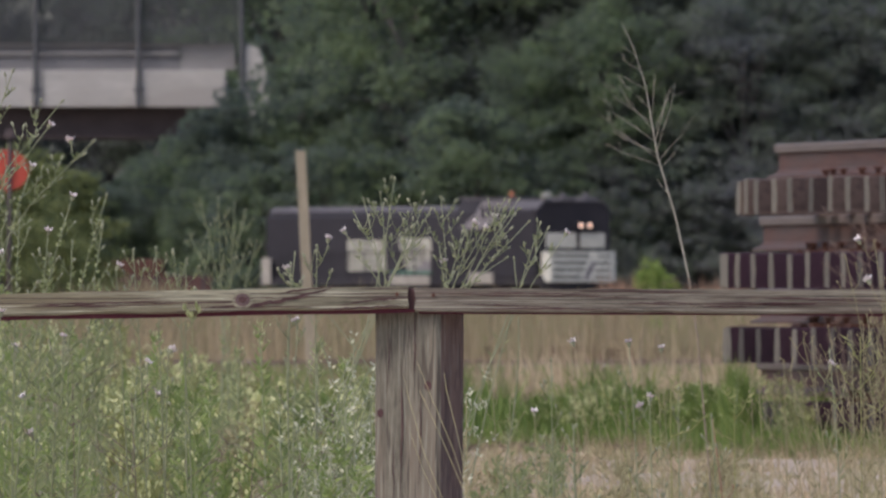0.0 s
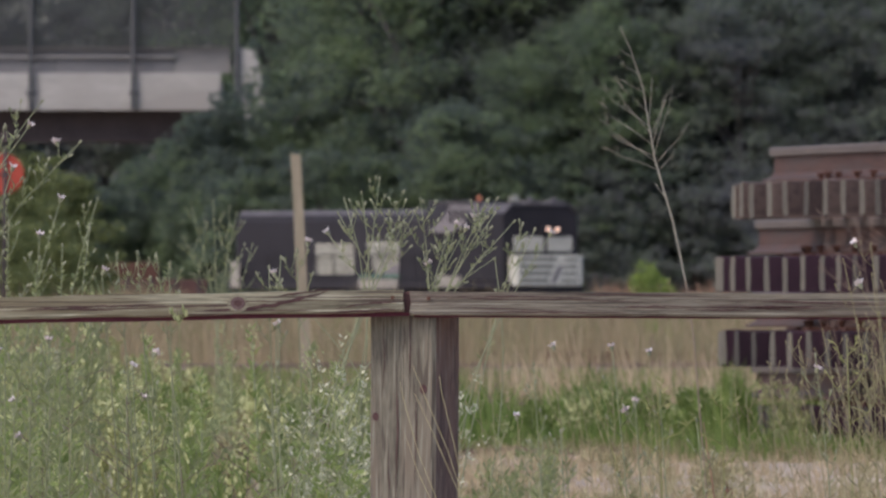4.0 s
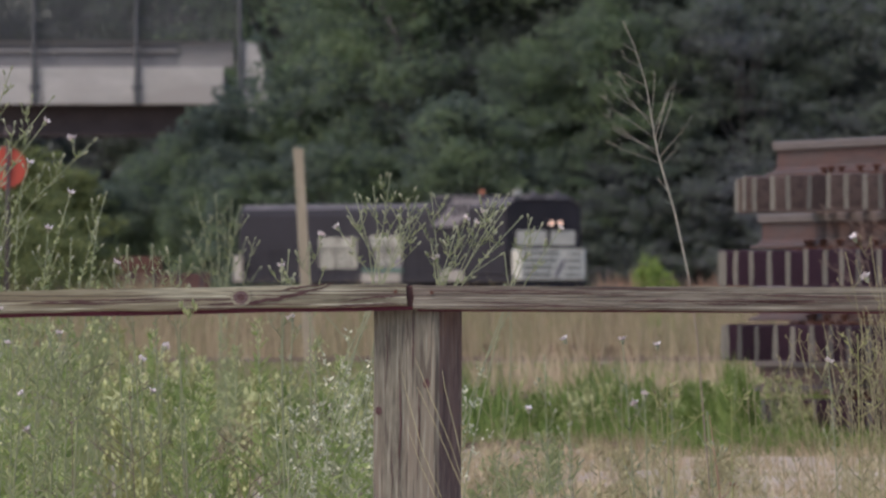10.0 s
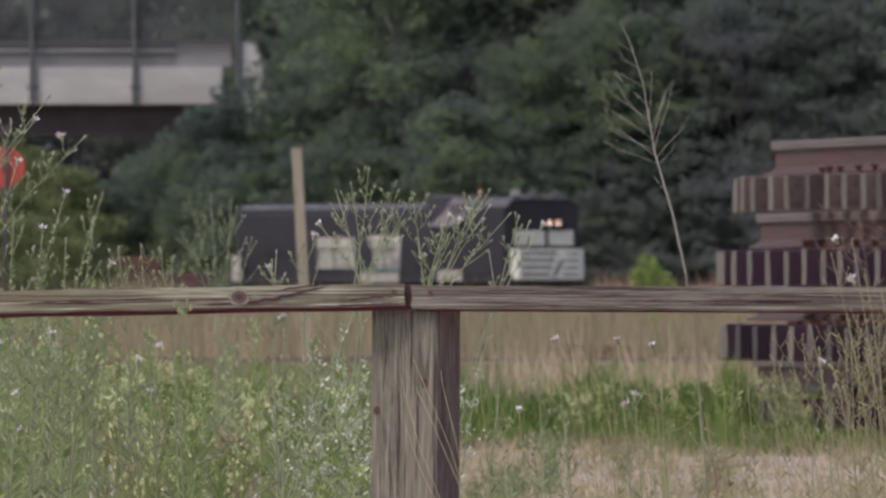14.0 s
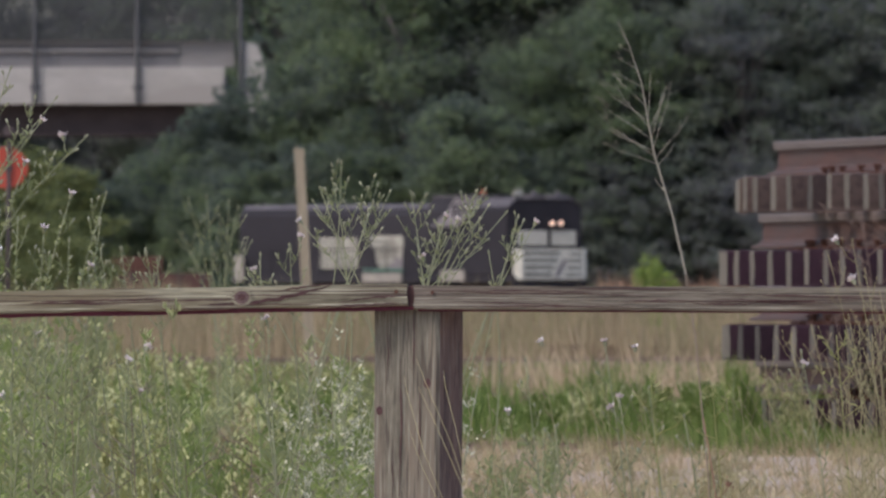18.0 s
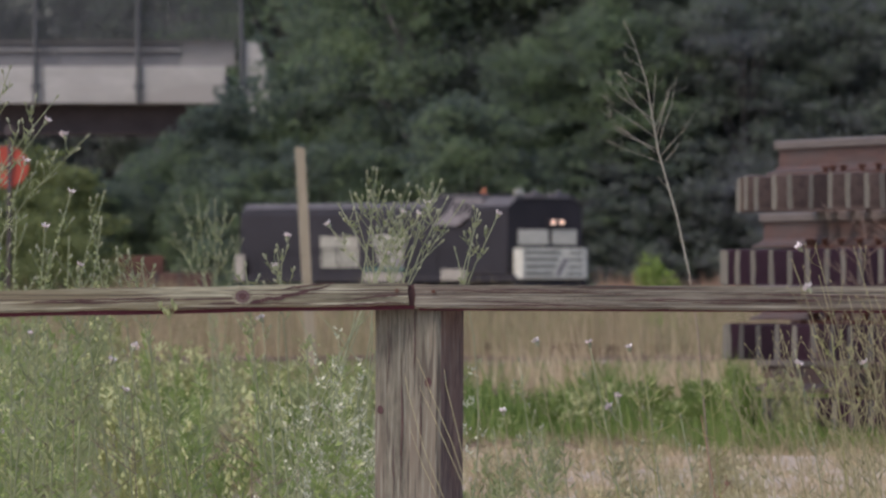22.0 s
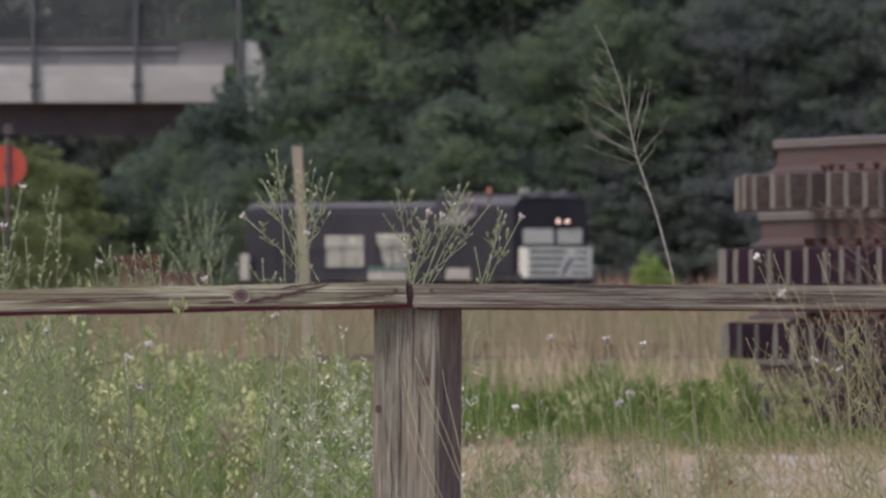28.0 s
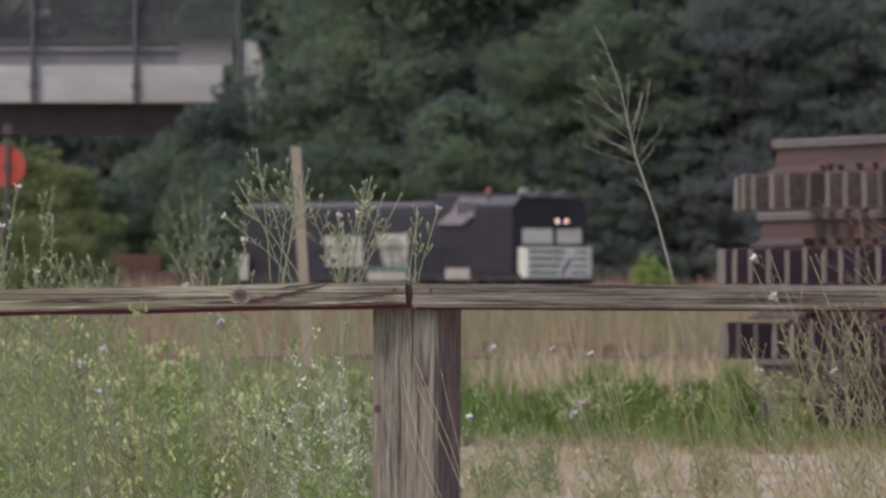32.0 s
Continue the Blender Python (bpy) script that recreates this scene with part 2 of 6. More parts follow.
LAMP_GLOW = glow("headlight glow", (1.0, 0.66, 0.50), 1.3)
ORANGE = surface("faded orange target paint", (0.33, 0.04, 0.022), (0.46, 0.075, 0.042), 5, 0.6, 0.1)
RED_RUST = surface("rusty red wagon paint", (0.055, 0.026, 0.024), (0.12, 0.055, 0.045), 1.0, 0.8, 0.2)


# ---------------------------------------------------------------- mesh tools
class Mesh:
    """Collects vertices and faces with a material each, then becomes one mesh."""

    def __init__(self):
        self.v, self.f, self.m = [], [], []

    def face(self, points, mat=0):
        k = len(self.v)
        self.v.extend([tuple(p) for p in points])
        self.f.append(tuple(range(k, k + len(points))))
        self.m.append(mat)

    def tube(self, points, radii, mat=0, sides=5):
        k = len(self.v)
        pts = [Vector(p) for p in points]
        for i, p in enumerate(pts):
            way = (pts[min(i + 1, len(pts) - 1)] - pts[max(i - 1, 0)]).normalized()
            a = way.orthogonal().normalized()
            b = way.cross(a)
            for s in range(sides):
                w = 2 * math.pi * s / sides
                self.v.append(tuple(p + radii[i] * (math.cos(w) * a + math.sin(w) * b)))
        for i in range(len(pts) - 1):
            for s in range(sides):
                t = (s + 1) % sides
                self.f.append((k + i * sides + s, k + i * sides + t, k + (i + 1) * sides + t, k + (i + 1) * sides + s))
                self.m.append(mat)
        self.f.append(tuple(k + s for s in reversed(range(sides))))
        self.f.append(tuple(k + (len(pts) - 1) * sides + s for s in range(sides)))
        self.m.extend([mat, mat])

    def blade(self, base, tip, width, mat=0, side=None):
        """A narrow leaf from base to tip, widest at a third."""
        base, tip = Vector(base), Vector(tip)
        way = tip - base
        a = Vector(side) if side else way.orthogonal()
        a = (a - a.project(way)).normalized() * width / 2 if a.length else way.orthogonal().normalized() * width / 2
        mid = base + way * 0.4
        self.face([base, mid + a, tip, mid - a], mat)

    def box(self, lo, hi, mat=0):
        (a, b, c), (d, e, f) = lo, hi
        k = len(self.v)
        self.v.extend([(a, b, c), (d, b, c), (d, e, c), (a, e, c), (a, b, f), (d, b, f), (d, e, f), (a, e, f)])
        for q in ((0, 3, 2, 1), (4, 5, 6, 7), (0, 1, 5, 4), (1, 2, 6, 5), (2, 3, 7, 6), (3, 0, 4, 7)):
            self.f.append(tuple(k + i for i in q))
            self.m.append(mat)

    def prism(self, outline, lo, hi, axis=0, mat=0):
        """An outline in the two other axes, pulled along axis from lo to hi."""
        def spot(u, v, w):
            return {0: (w, u, v), 1: (u, w, v), 2: (u, v, w)}[axis]
        k, n = len(self.v), len(outline)
        self.v.extend([spot(u, v, lo) for u, v in outline] + [spot(u, v, hi) for u, v in outline])
        self.f.append(tuple(k + i for i in reversed(range(n))))
        self.f.append(tuple(k + n + i for i in range(n)))
        for i in range(n):
            j = (i + 1) % n
            self.f.append((k + i, k + j, k + n + j, k + n + i))
        self.m.extend([mat] * (n + 2))

    def data(self, name, mats, smooth=False, bevel=0.0, tidy=False):
        me = bpy.data.meshes.new(name)
        me.from_pydata(self.v, [], self.f)
        for m in mats:
            me.materials.append(m)
        me.polygons.foreach_set("material_index", self.m)
        if bevel or tidy:
            bm = bmesh.new()
            bm.from_mesh(me)
            bmesh.ops.recalc_face_normals(bm, faces=bm.faces)
            if bevel:
                bmesh.ops.bevel(bm, geom=list(bm.edges), offset=bevel, segments=2, affect="EDGES", profile=0.5)
            bm.to_mesh(me)
            bm.free()
        if smooth:
            me.polygons.foreach_set("use_smooth", [True] * len(me.polygons))
        me.update()
        return me


def link(name, mesh, parent=None, m=None, label="", kind=""):
    ob = new(name, mesh)
    if parent:
        ob.parent = parent
    if m is not None:
        ob.matrix_basis = m
    return tagged(ob, label, kind=kind)


def thing(name, m, label, category, group="", kind=""):
    ob = new(name)
    ob.empty_display_size = 0.2
    ob.matrix_basis = m
    return tagged(ob, label, category, group, kind)


def boxmesh(name, size, mats, bevel=0.0, centre=(0, 0, 0)):
    b = Mesh()
    lo = [c - s / 2 for c, s in zip(centre, size)]
    hi = [c + s / 2 for c, s in zip(centre, size)]
    b.box(lo, hi)
    return b.data(name, mats, bevel=bevel, tidy=True)


# ---------------------------------------------------------------- setting
def ground_sheet():
    """One sheet to the horizon, finer where the lens looks."""
    ys = [-60, -20, 0, 15, 25] + [30 + i * 1.5 for i in range(50)] + [106 + i * 6 for i in range(30)] + [300, 350, 420, 500, 580, 660, 760, 900, 1300, 2200, 3800]
    xs = [-2500, -900, -300, -100, -50] + [-24 + i * 1.2 for i in range(41)] + [50, 100, 300, 900, 2500]
    b = Mesh()
    for y in ys:
        for x in xs:
            near = 1.0 if abs(x) < 30 else 0.0
            z = near * (0.05 * noise.noise(Vector((x * 0.5, y * 0.35, 0))) + 0.02 * noise.noise(Vector((x * 2, y * 1.1, 3))))
            if y < 44 or 575 < y < 660:
                z = -0.01
            b.v.append((x, y, min(z, 0.04)))
    w = len(xs)
    for j in range(len(ys) - 1):
        for i in range(w - 1):
            b.f.append((j * w + i, j * w + i + 1, (j + 1) * w + i + 1, (j + 1) * w + i))
            b.m.append(0)
    tagged(new("ground", b.data("ground", [GROUND], smooth=True)), "pale sandy gravel ground with sparse dry growth", "ground", kind="structure")


ground_sheet()


def blades(name, count, xr, yr, hr, width, mat, label, category, lean=0.25, edge=None, seed=1, clump=0.0):
    """Grass as bent blades, all in one mesh."""
    rng = np.random.default_rng(seed)
    x, y = rng.uniform(*xr, count), rng.uniform(*yr, count)
    if clump:
        cx, cy = rng.uniform(*xr, count // 14 + 1), rng.uniform(*yr, count // 14 + 1)
        pick = rng.integers(0, len(cx), count)
        x, y = cx[pick] + rng.normal(0, clump, count), cy[pick] + rng.normal(0, clump, count)
    h = rng.uniform(*hr, count) * (0.75 + 0.5 * rng.random(count) ** 2)
    patch = 0.8 + 0.25 * np.sin(x * 1.7 + 0.6 * np.sin(y * 0.6 + seed)) * np.cos(y * 0.23 + seed)
    h = h * patch
    if edge:
        h = h * edge(x, y)
    a, l = rng.uniform(0, 2 * np.pi, count), rng.normal(0, lean, count)
    lx, ly = np.cos(a) * l * h - 0.06 * h, np.sin(a) * l * h
    w = width * rng.uniform(0.6, 1.3, count) / 2
    t = rng.uniform(-0.6, 0.6, count)
    wx, wy = np.cos(t) * w, np.sin(t) * w
    zero = np.zeros(count) - 0.03
    v = np.empty((count, 5, 3))
    v[:, 0] = np.stack([x - wx, y - wy, zero], 1)
    v[:, 1] = np.stack([x + wx, y + wy, zero], 1)
    v[:, 2] = np.stack([x + wx * 0.7 + lx * 0.4, y + wy * 0.7 + ly * 0.4, h * 0.6], 1)
    v[:, 3] = np.stack([x - wx * 0.7 + lx * 0.4, y - wy * 0.7 + ly * 0.4, h * 0.6], 1)
    v[:, 4] = np.stack([x + lx, y + ly, h], 1)
    k = np.arange(count) * 5
    quads = np.stack([k, k + 1, k + 2, k + 3], 1).tolist()
    tris = np.stack([k + 3, k + 2, k + 4], 1).tolist()
    me = bpy.data.meshes.new(name)
    me.from_pydata(v.reshape(-1, 3).tolist(), [], quads + tris)
    me.materials.append(mat)
    return tagged(new(name, me), label, category, kind="stuff")


def track(name, centre, rz, length, label):
    """Ballast bed, ties and two rails."""
    bed = Mesh()
    bed.prism([(-2.4, -0.1), (2.4, -0.1), (1.6, 0.05), (-1.6, 0.05)], -length / 2, length / 2, axis=0)
    ob = link(name, bed.data(name, [BALLAST], tidy=True), m=pose(*centre, 0, 0, rz))
    tagged(ob, label, "railway track", kind="structure")
    for side in (-0.75, 0.75):
        r = Mesh()
        r.prism([(side - 0.07, 0.05), (side + 0.07, 0.05), (side + 0.02, 0.07), (side + 0.02, 0.11), (side + 0.035, 0.15), (side - 0.035, 0.15),
                 (side - 0.02, 0.11), (side - 0.02, 0.07)], -length / 2, length / 2, axis=0)
        link("rail", r.data("rail", [RAIL_STEEL], tidy=True), ob)
    sleepers = Mesh()
    for i in range(int(length / 0.6)):
        u = -length / 2 + i * 0.6
        sleepers.box((u, -1.3, 0.02), (u + 0.22, 1.3, 0.06))
    link("sleepers", sleepers.data("sleepers", [TIE_WOOD]), ob, kind="stuff")
    return ob


track("track", (-1.23, 609.0, 0.0), -60, 150, "far railway track on grey ballast under the engine")


def loose_rail(x, y, length, rz, z):
    b = Mesh()
    b.prism([(-0.07, 0.0), (0.07, 0.0), (0.02, 0.03), (0.012, 0.11), (0.036, 0.13), (0.036, 0.16), (-0.036, 0.16), (-0.036, 0.13), (-0.012, 0.11), (-0.02, 0.03)], -length / 2, length / 2, 0)
    ob = link("loose_rail", b.data("loose_rail", [RAIL_STEEL], tidy=True), m=pose(x, y, z, 0, 0, rz))
    tagged(ob, "loose rusty steel rail lying in the dry grass", "rail", "loose rails in the grass")


loose_rail(1.25, 217.5, 1.5, 1.5, 0.02)
loose_rail(2.7, 216.8, 2.3, -2.0, 0.0)


# ---------------------------------------------------------------- fence
def plank(length, x0, z0, z1, depth, seed, thick, wood):
    """A sawn rail from x0 with worn, uneven arrises; its top runs from z0 to z1."""
    rng = random.Random(seed)
    b = Mesh()
    steps = 90
    ring = ((0.07, 0.0), (0.012, 0.05), (0.0, 0.13), (0.0, 0.5), (0.0, 0.992), (0.006, 1.0), (0.5, 1.0), (1.0, 0.97), (1.0, 0.03), (0.5, 0.0))
    for i in range(steps + 1):
        u = i / steps
        x = x0 + u * length
        top = z0 + (z1 - z0) * u + 0.0018 * noise.noise(Vector((x * 5, seed, 0))) + 0.0012 * noise.noise(Vector((x * 21, seed, 5)))
        low = top - thick - 0.0025 * noise.noise(Vector((x * 6, seed, 9)))
        for j, (d, s) in enumerate(ring):
            out = 0.0016 * noise.noise(Vector((x * 9, j * 3.1, seed)))
            b.v.append((x + (rng.uniform(-0.003, 0.003) if i in (0, steps) else 0), d * depth + out, low + (top - low) * s))
    n = len(ring)
    for i in range(steps):
        for j in range(n):
            k = (j + 1) % n
            b.f.append((i * n + j, i * n + k, (i + 1) * n + k, (i + 1) * n + j))
    b.f.append(tuple(range(n)))
    b.f.append(tuple(steps * n + j for j in reversed(range(n))))
    b.m.extend([0] * len(b.f))
    return b.data("rail", [wood], tidy=True)


def post_mesh(seed, top):
    b = Mesh()
    steps, half = 40, 0.0725
    outline = []
    for sx, sy in ((-1, -1), (1, -1), (1, 1), (-1, 1)):
        outline += [(sx * half, sy * half)]
    ring = []
    for i in range(4):
        (ax, ay), (bx, by) = outline[i], outline[(i + 1) % 4]
        for t in (0.05, 0.2, 0.38, 0.5, 0.62, 0.8, 0.95):
            ring.append((ax + (bx - ax) * t, ay + (by - ay) * t))
    n = len(ring)
    for i in range(steps + 1):
        z = -0.3 + (top + 0.3) * i / steps
        for j, (x, y) in enumerate(ring):
            g = 1 + 0.012 * noise.noise(Vector((j * 0.9, z * 3, seed))) + 0.006 * noise.noise(Vector((j * 2.7, z * 14, seed)))
            if j in (3, 10):
                g -= 0.02 + 0.02 * noise.noise(Vector((z * 2, j, 1)))
            b.v.append((x * g, y * g, z))
    for i in range(steps):
        for j in range(n):
            k = (j + 1) % n
            b.f.append((i * n + j, i * n + k, (i + 1) * n + k, (i + 1) * n + j))
    b.f.append(tuple(steps * n + j for j in range(n)))
    b.f.append(tuple(reversed(range(n))))
    # the side face takes the wood with the shade in its colour
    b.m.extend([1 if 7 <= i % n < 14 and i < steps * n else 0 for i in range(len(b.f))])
    return b.data("post", [WOOD_POST, WOOD_POST_SHADED], tidy=True)


def crack(points, width, seed, y=0.0):
    """A dark drying check, thin and ragged, a millimetre proud of the wood."""
    rng = random.Random(seed)
    b = Mesh()
    left, right = [], []
    n = len(points) * 5
    for i in range(n + 1):
        u = i / n * (len(points) - 1)
        k = min(int(u), len(points) - 2)
        p = Vector(points[k]).lerp(Vector(points[k + 1]), u - k)
        w = width * math.sin(math.pi * (0.06 + 0.88 * i / n)) * rng.uniform(0.6, 1.2)
        d = (Vector(points[k + 1]) - Vector(points[k])).normalized()
        side = Vector((-d.z, 0, d.x)) * w / 2
        j = Vector((rng.uniform(-1, 1), 0, rng.uniform(-1, 1))) * width * 0.3
        left.append(p + side + j)
        right.append(p - side + j)
    for i in range(n):
        b.face([left[i], left[i + 1], right[i + 1], right[i]])
    return b.data("crack", [WOOD_DARK])


def fence():
    f = thing("fence", pose(0, 34.98, 0), "low weathered grey timber post and rail fence", "fence")
    left = link("rail", plank(2.418, -2.491, 0.7635, 0.8085, 0.14, 3, 0.047, WOOD_RAIL), f)
    right = link("rail", plank(2.45, -0.0575, 0.8045, 0.793, 0.14, 8, 0.050, WOOD_RAIL_GREY), f)
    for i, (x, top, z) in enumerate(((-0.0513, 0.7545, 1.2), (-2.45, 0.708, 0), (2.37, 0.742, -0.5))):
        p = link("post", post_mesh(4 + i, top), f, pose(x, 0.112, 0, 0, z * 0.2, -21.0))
        if i == 0:
            for k, (x0, za, zb, w) in enumerate(((-0.012, 0.66, 0.36, 0.0035), (0.016, 0.75, 0.62, 0.003), (-0.042, 0.745, 0.58, 0.0022), (0.03, 0.60, 0.40, 0.003), (-0.03, 0.5, 0.3, 0.002), (0.004, 0.74, 0.68, 0.002))):
                link("crack", crack([(x0, -0.0745, za), (x0 + 0.003, -0.0745, (za + zb) / 2), (x0 - 0.002, -0.0745, zb)], w, 50 + k), p)
            for x0, z0, r0 in ((0.048, 0.602, 0.008), (-0.058, 0.545, 0.007)):
                kn = Mesh()
                kn.face([(x0 + r0 * math.cos(a * 0.5236), -0.0744, z0 + 1.3 * r0 * math.sin(a * 0.5236)) for a in range(12)])
                link("knot", kn.data("knot", [WOOD_DARK]), p)
            kn = Mesh()
            kn.face([(0.0748, -0.035 + 0.006 * math.cos(a * 0.5236), 0.595 + 0.012 * math.sin(a * 0.5236)) for a in range(12)])
            link("knot", kn.data("knot", [WOOD_DARK]), p)
    for k, pts in enumerate(CHECKS_LEFT):
        link("crack", crack([(x, -0.002, z) for x, z in pts], 0.0075 if k == 0 else 0.004, k), left)
    for k, pts in enumerate(CHECKS_RIGHT):
        link("crack", crack([(x, -0.002, z) for x, z in pts], 0.0026, 20 + k), right)
    rng = random.Random(77)
    for k in range(16):
        on_left = k < 6
        x = rng.uniform(-0.9, -0.35) if on_left else rng.uniform(-0.03, 0.75)
        run = rng.uniform(0.12, 0.34)
        z = (0.772 if on_left else 0.778) + rng.uniform(-0.018, 0.016) + (0.018 * (x + 0.5) if on_left else -0.005 * x)
        tilt = 0.017 if on_left else -0.006
        link("crack", crack([(x, -0.0035, z), (x + run / 2, -0.0035, z + tilt * run / 2 + rng.uniform(-0.002, 0.002)), (x + run, -0.0035, z + tilt * run)], rng.uniform(0.0018, 0.0034), 300 + k), left if on_left else right)
    # added strips below both rails, coloured as their shade
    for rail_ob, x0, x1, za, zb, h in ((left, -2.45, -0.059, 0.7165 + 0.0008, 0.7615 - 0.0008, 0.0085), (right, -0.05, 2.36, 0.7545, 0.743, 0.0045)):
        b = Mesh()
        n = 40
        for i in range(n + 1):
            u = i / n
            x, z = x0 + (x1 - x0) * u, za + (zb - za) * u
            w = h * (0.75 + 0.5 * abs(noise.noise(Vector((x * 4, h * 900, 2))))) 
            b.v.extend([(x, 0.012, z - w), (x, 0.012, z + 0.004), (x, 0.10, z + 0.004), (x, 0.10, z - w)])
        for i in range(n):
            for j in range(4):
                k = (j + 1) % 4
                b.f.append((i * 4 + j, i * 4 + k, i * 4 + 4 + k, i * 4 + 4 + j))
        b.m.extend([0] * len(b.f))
        link("batten", b.data("batten", [UNDERSIDE_SHADE], tidy=True), rail_ob)
    knot = Mesh()
    for r, m in ((0.019, 0), (0.0135, 1), (0.007, 2)):
        n = 18
        knot.face([(r * 1.15 * math.cos(i * 2 * math.pi / n), -0.0005 * m, r * math.sin(i * 2 * math.pi / n)) for i in range(n)], m)
    link("knot", knot.data("knot", [KNOT_RIM, KNOT, WOOD_DARK]), left, pose(-0.4145, -0.003, 0.780))
    # dark block added in the rail joint for the shade of the gap
    link("shim", boxmesh("shim", (0.018, 0.11, 0.044), [WOOD_DARK], 0.002), left, pose(-0.0652, 0.066, 0.782))
    nail = Mesh()
    nail.tube([(0, -0.004, 0), (0, 0.02, 0)], [0.004, 0.004], sides=8)
    nails = nail.data("nail", [RUST_DARK])
    for x, z in ((-0.095, 0.792), (-0.02, 0.79)):
        link("nail", nails, left if x < -0.05 else right, pose(x, 0, z))
    return f


CHECKS_LEFT = (
    ((-0.5047, 0.7636), (-0.3902, 0.7683), (-0.3085, 0.7835), (-0.2243, 0.8069)),
    ((-0.3552, 0.7905), (-0.2851, 0.8022), (-0.2267, 0.808)),
    ((-0.8459, 0.7695), (-0.7057, 0.7742), (-0.5655, 0.7765)),
    ((-0.215, 0.7695), (-0.1449, 0.7788), (-0.07244, 0.7847)),
    ((-0.2617, 0.7601), (-0.1682, 0.7636), (-0.07244, 0.7683)),
)
CHECKS_RIGHT = (
    ((-0.02804, 0.7952), (0.1122, 0.7882), (0.2641, 0.7882), (0.4627, 0.7812)),
    ((0.01869, 0.7718), (0.1355, 0.7683), (0.2524, 0.7636)),
    ((0.2641, 0.7964), (0.3692, 0.7975), (0.6029, 0.7929)),
    ((0.4276, 0.7695), (0.6029, 0.7718), (0.8132, 0.7625)),
    ((0.5445, 0.7847), (0.7197, 0.7835), (0.9067, 0.78)),
)
fence()


# ---------------------------------------------------------------- stack of track panels
def rail_mesh(length):
    b = Mesh()
    web = [(-0.075, 0.0), (0.075, 0.0), (0.075, 0.012), (0.03, 0.028), (0.010, 0.05), (0.010, 0.135), (-0.010, 0.135), (-0.010, 0.05), (-0.03, 0.028), (-0.075, 0.012)]
    head = [(-0.034, 0.142), (-0.010, 0.135), (0.010, 0.135), (0.034, 0.142), (0.037, 0.178), (0.030, 0.187), (-0.030, 0.187), (-0.037, 0.178)]
    b.prism(web, 0, length, 0, 0)
    b.prism(head, 0, length, 0, 1)
    return b.data("rail", [RAIL_STEEL, RAIL_TOP], tidy=True)


def tie_mesh(wood, seed):
    """A sawn tie with worn arrises and a split, uneven end."""
    r = random.Random(seed)
    b = Mesh()
    ring = [(-0.066, 0.004), (-0.059, 0.0), (0.072, 0.0), (0.066, 0.005), (0.067, 0.09), (0.065, 0.180), (0.057, 0.186), (0.0, 0.184), (-0.057, 0.186), (-0.065, 0.179), (-0.067, 0.09)]
    n = len(ring)
    stops = (-1.3, -1.285, -0.6, 0.1, 0.8, 1.285, 1.3)
    for i, y in enumerate(stops):
        g = 0.98 if i in (0, len(stops) - 1) else 1.0
        for x, z in ring:
            b.v.append((x * g * r.uniform(0.985, 1.015), y + (r.uniform(-0.004, 0.004) if g < 1 else 0), 0.093 + (z - 0.093) * g + r.uniform(-0.003, 0.003)))
    for i in range(len(stops) - 1):
        for j in range(n):
            k = (j + 1) % n
            b.f.append((i * n + j, i * n + k, (i + 1) * n + k, (i + 1) * n + j))
            b.m.append(0)
    b.f.append(tuple(range(n)))
    b.f.append(tuple((len(stops) - 1) * n + j for j in range(n)))
    b.m.extend([1, 1])
    return b.data("tie", [wood, TIE_END], tidy=True)


def track_panel(wood, seed, first=0.1, start=-1.6):
    panel = thing("track_panel", Matrix(), "stacked track panel of rusty rails on weathered timber ties", "track panel", "stacked track panels")
    rails = rail_mesh(10.8 - start)
    ties = [tie_mesh(wood, seed * 10 + i) for i in range(5)]
    plate = boxmesh("tie_plate", (0.17, 0.36, 0.02), [RUST_DARK], 0.003, (0, 0, 0.195))
    spike = Mesh()
    spike.box((-0.012, -0.012, 0.2), (0.012, 0.012, 0.23))
    spike.box((-0.02, -0.02, 0.23), (0.02, 0.02, 0.245))
    spike = spike.data("spike", [RUST_DARK])
    for side in (-0.75, 0.75):
        link("rail", rails, panel, pose(start, side, 0.205))
    rng = random.Random(seed)
    spots = [first + 0.02, first + 0.165] + [first + 0.47 + i * 0.5 for i in range(20)]
    for i, x in enumerate(spots):
        x += rng.uniform(-0.03, 0.03) if i > 1 else 0
        t = link("tie", ties[(i * 3 + seed) % 5], panel, pose(x, rng.uniform(-0.01, 0.01), 0, rng.uniform(-0.2, 0.2), 0, rng.uniform(-0.5, 0.5)))
        for side in (-0.75, 0.75):
            link("tie_plate", plate, t, pose(0, side, 0))
        for dy in (-0.84, -0.66):
            link("spike", spike, t, pose(0.05, dy, 0))
    return panel


def stack():
    turn = -80.4
    for i, (x, z) in enumerate(((2.97, 0.055), (2.752, 0.447), (2.749, 0.839), (2.839, 1.231))):
        panel = track_panel(TIE_DUSTY_LIT if i == 3 else TIE_WOOD, 5 + i, 0.1, -2.85 if i == 0 else -1.6)
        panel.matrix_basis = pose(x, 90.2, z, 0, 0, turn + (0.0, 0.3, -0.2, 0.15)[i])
    for x, y in ((2.6, 89.0), (4.0, 81.5)):
        d = link("timber_bearer", boxmesh("timber_bearer", (3.0, 0.2, 0.075), [TIE_WOOD], 0.006), m=pose(x + 0.3, y, 0.017, 0, 0, 9.6))
        tagged(d, "dark squared timber bearer under the stacked track panels", "timber")


stack()


# ---------------------------------------------------------------- engine
LOCO_POSE = (3.77, 600.0, 0.15)


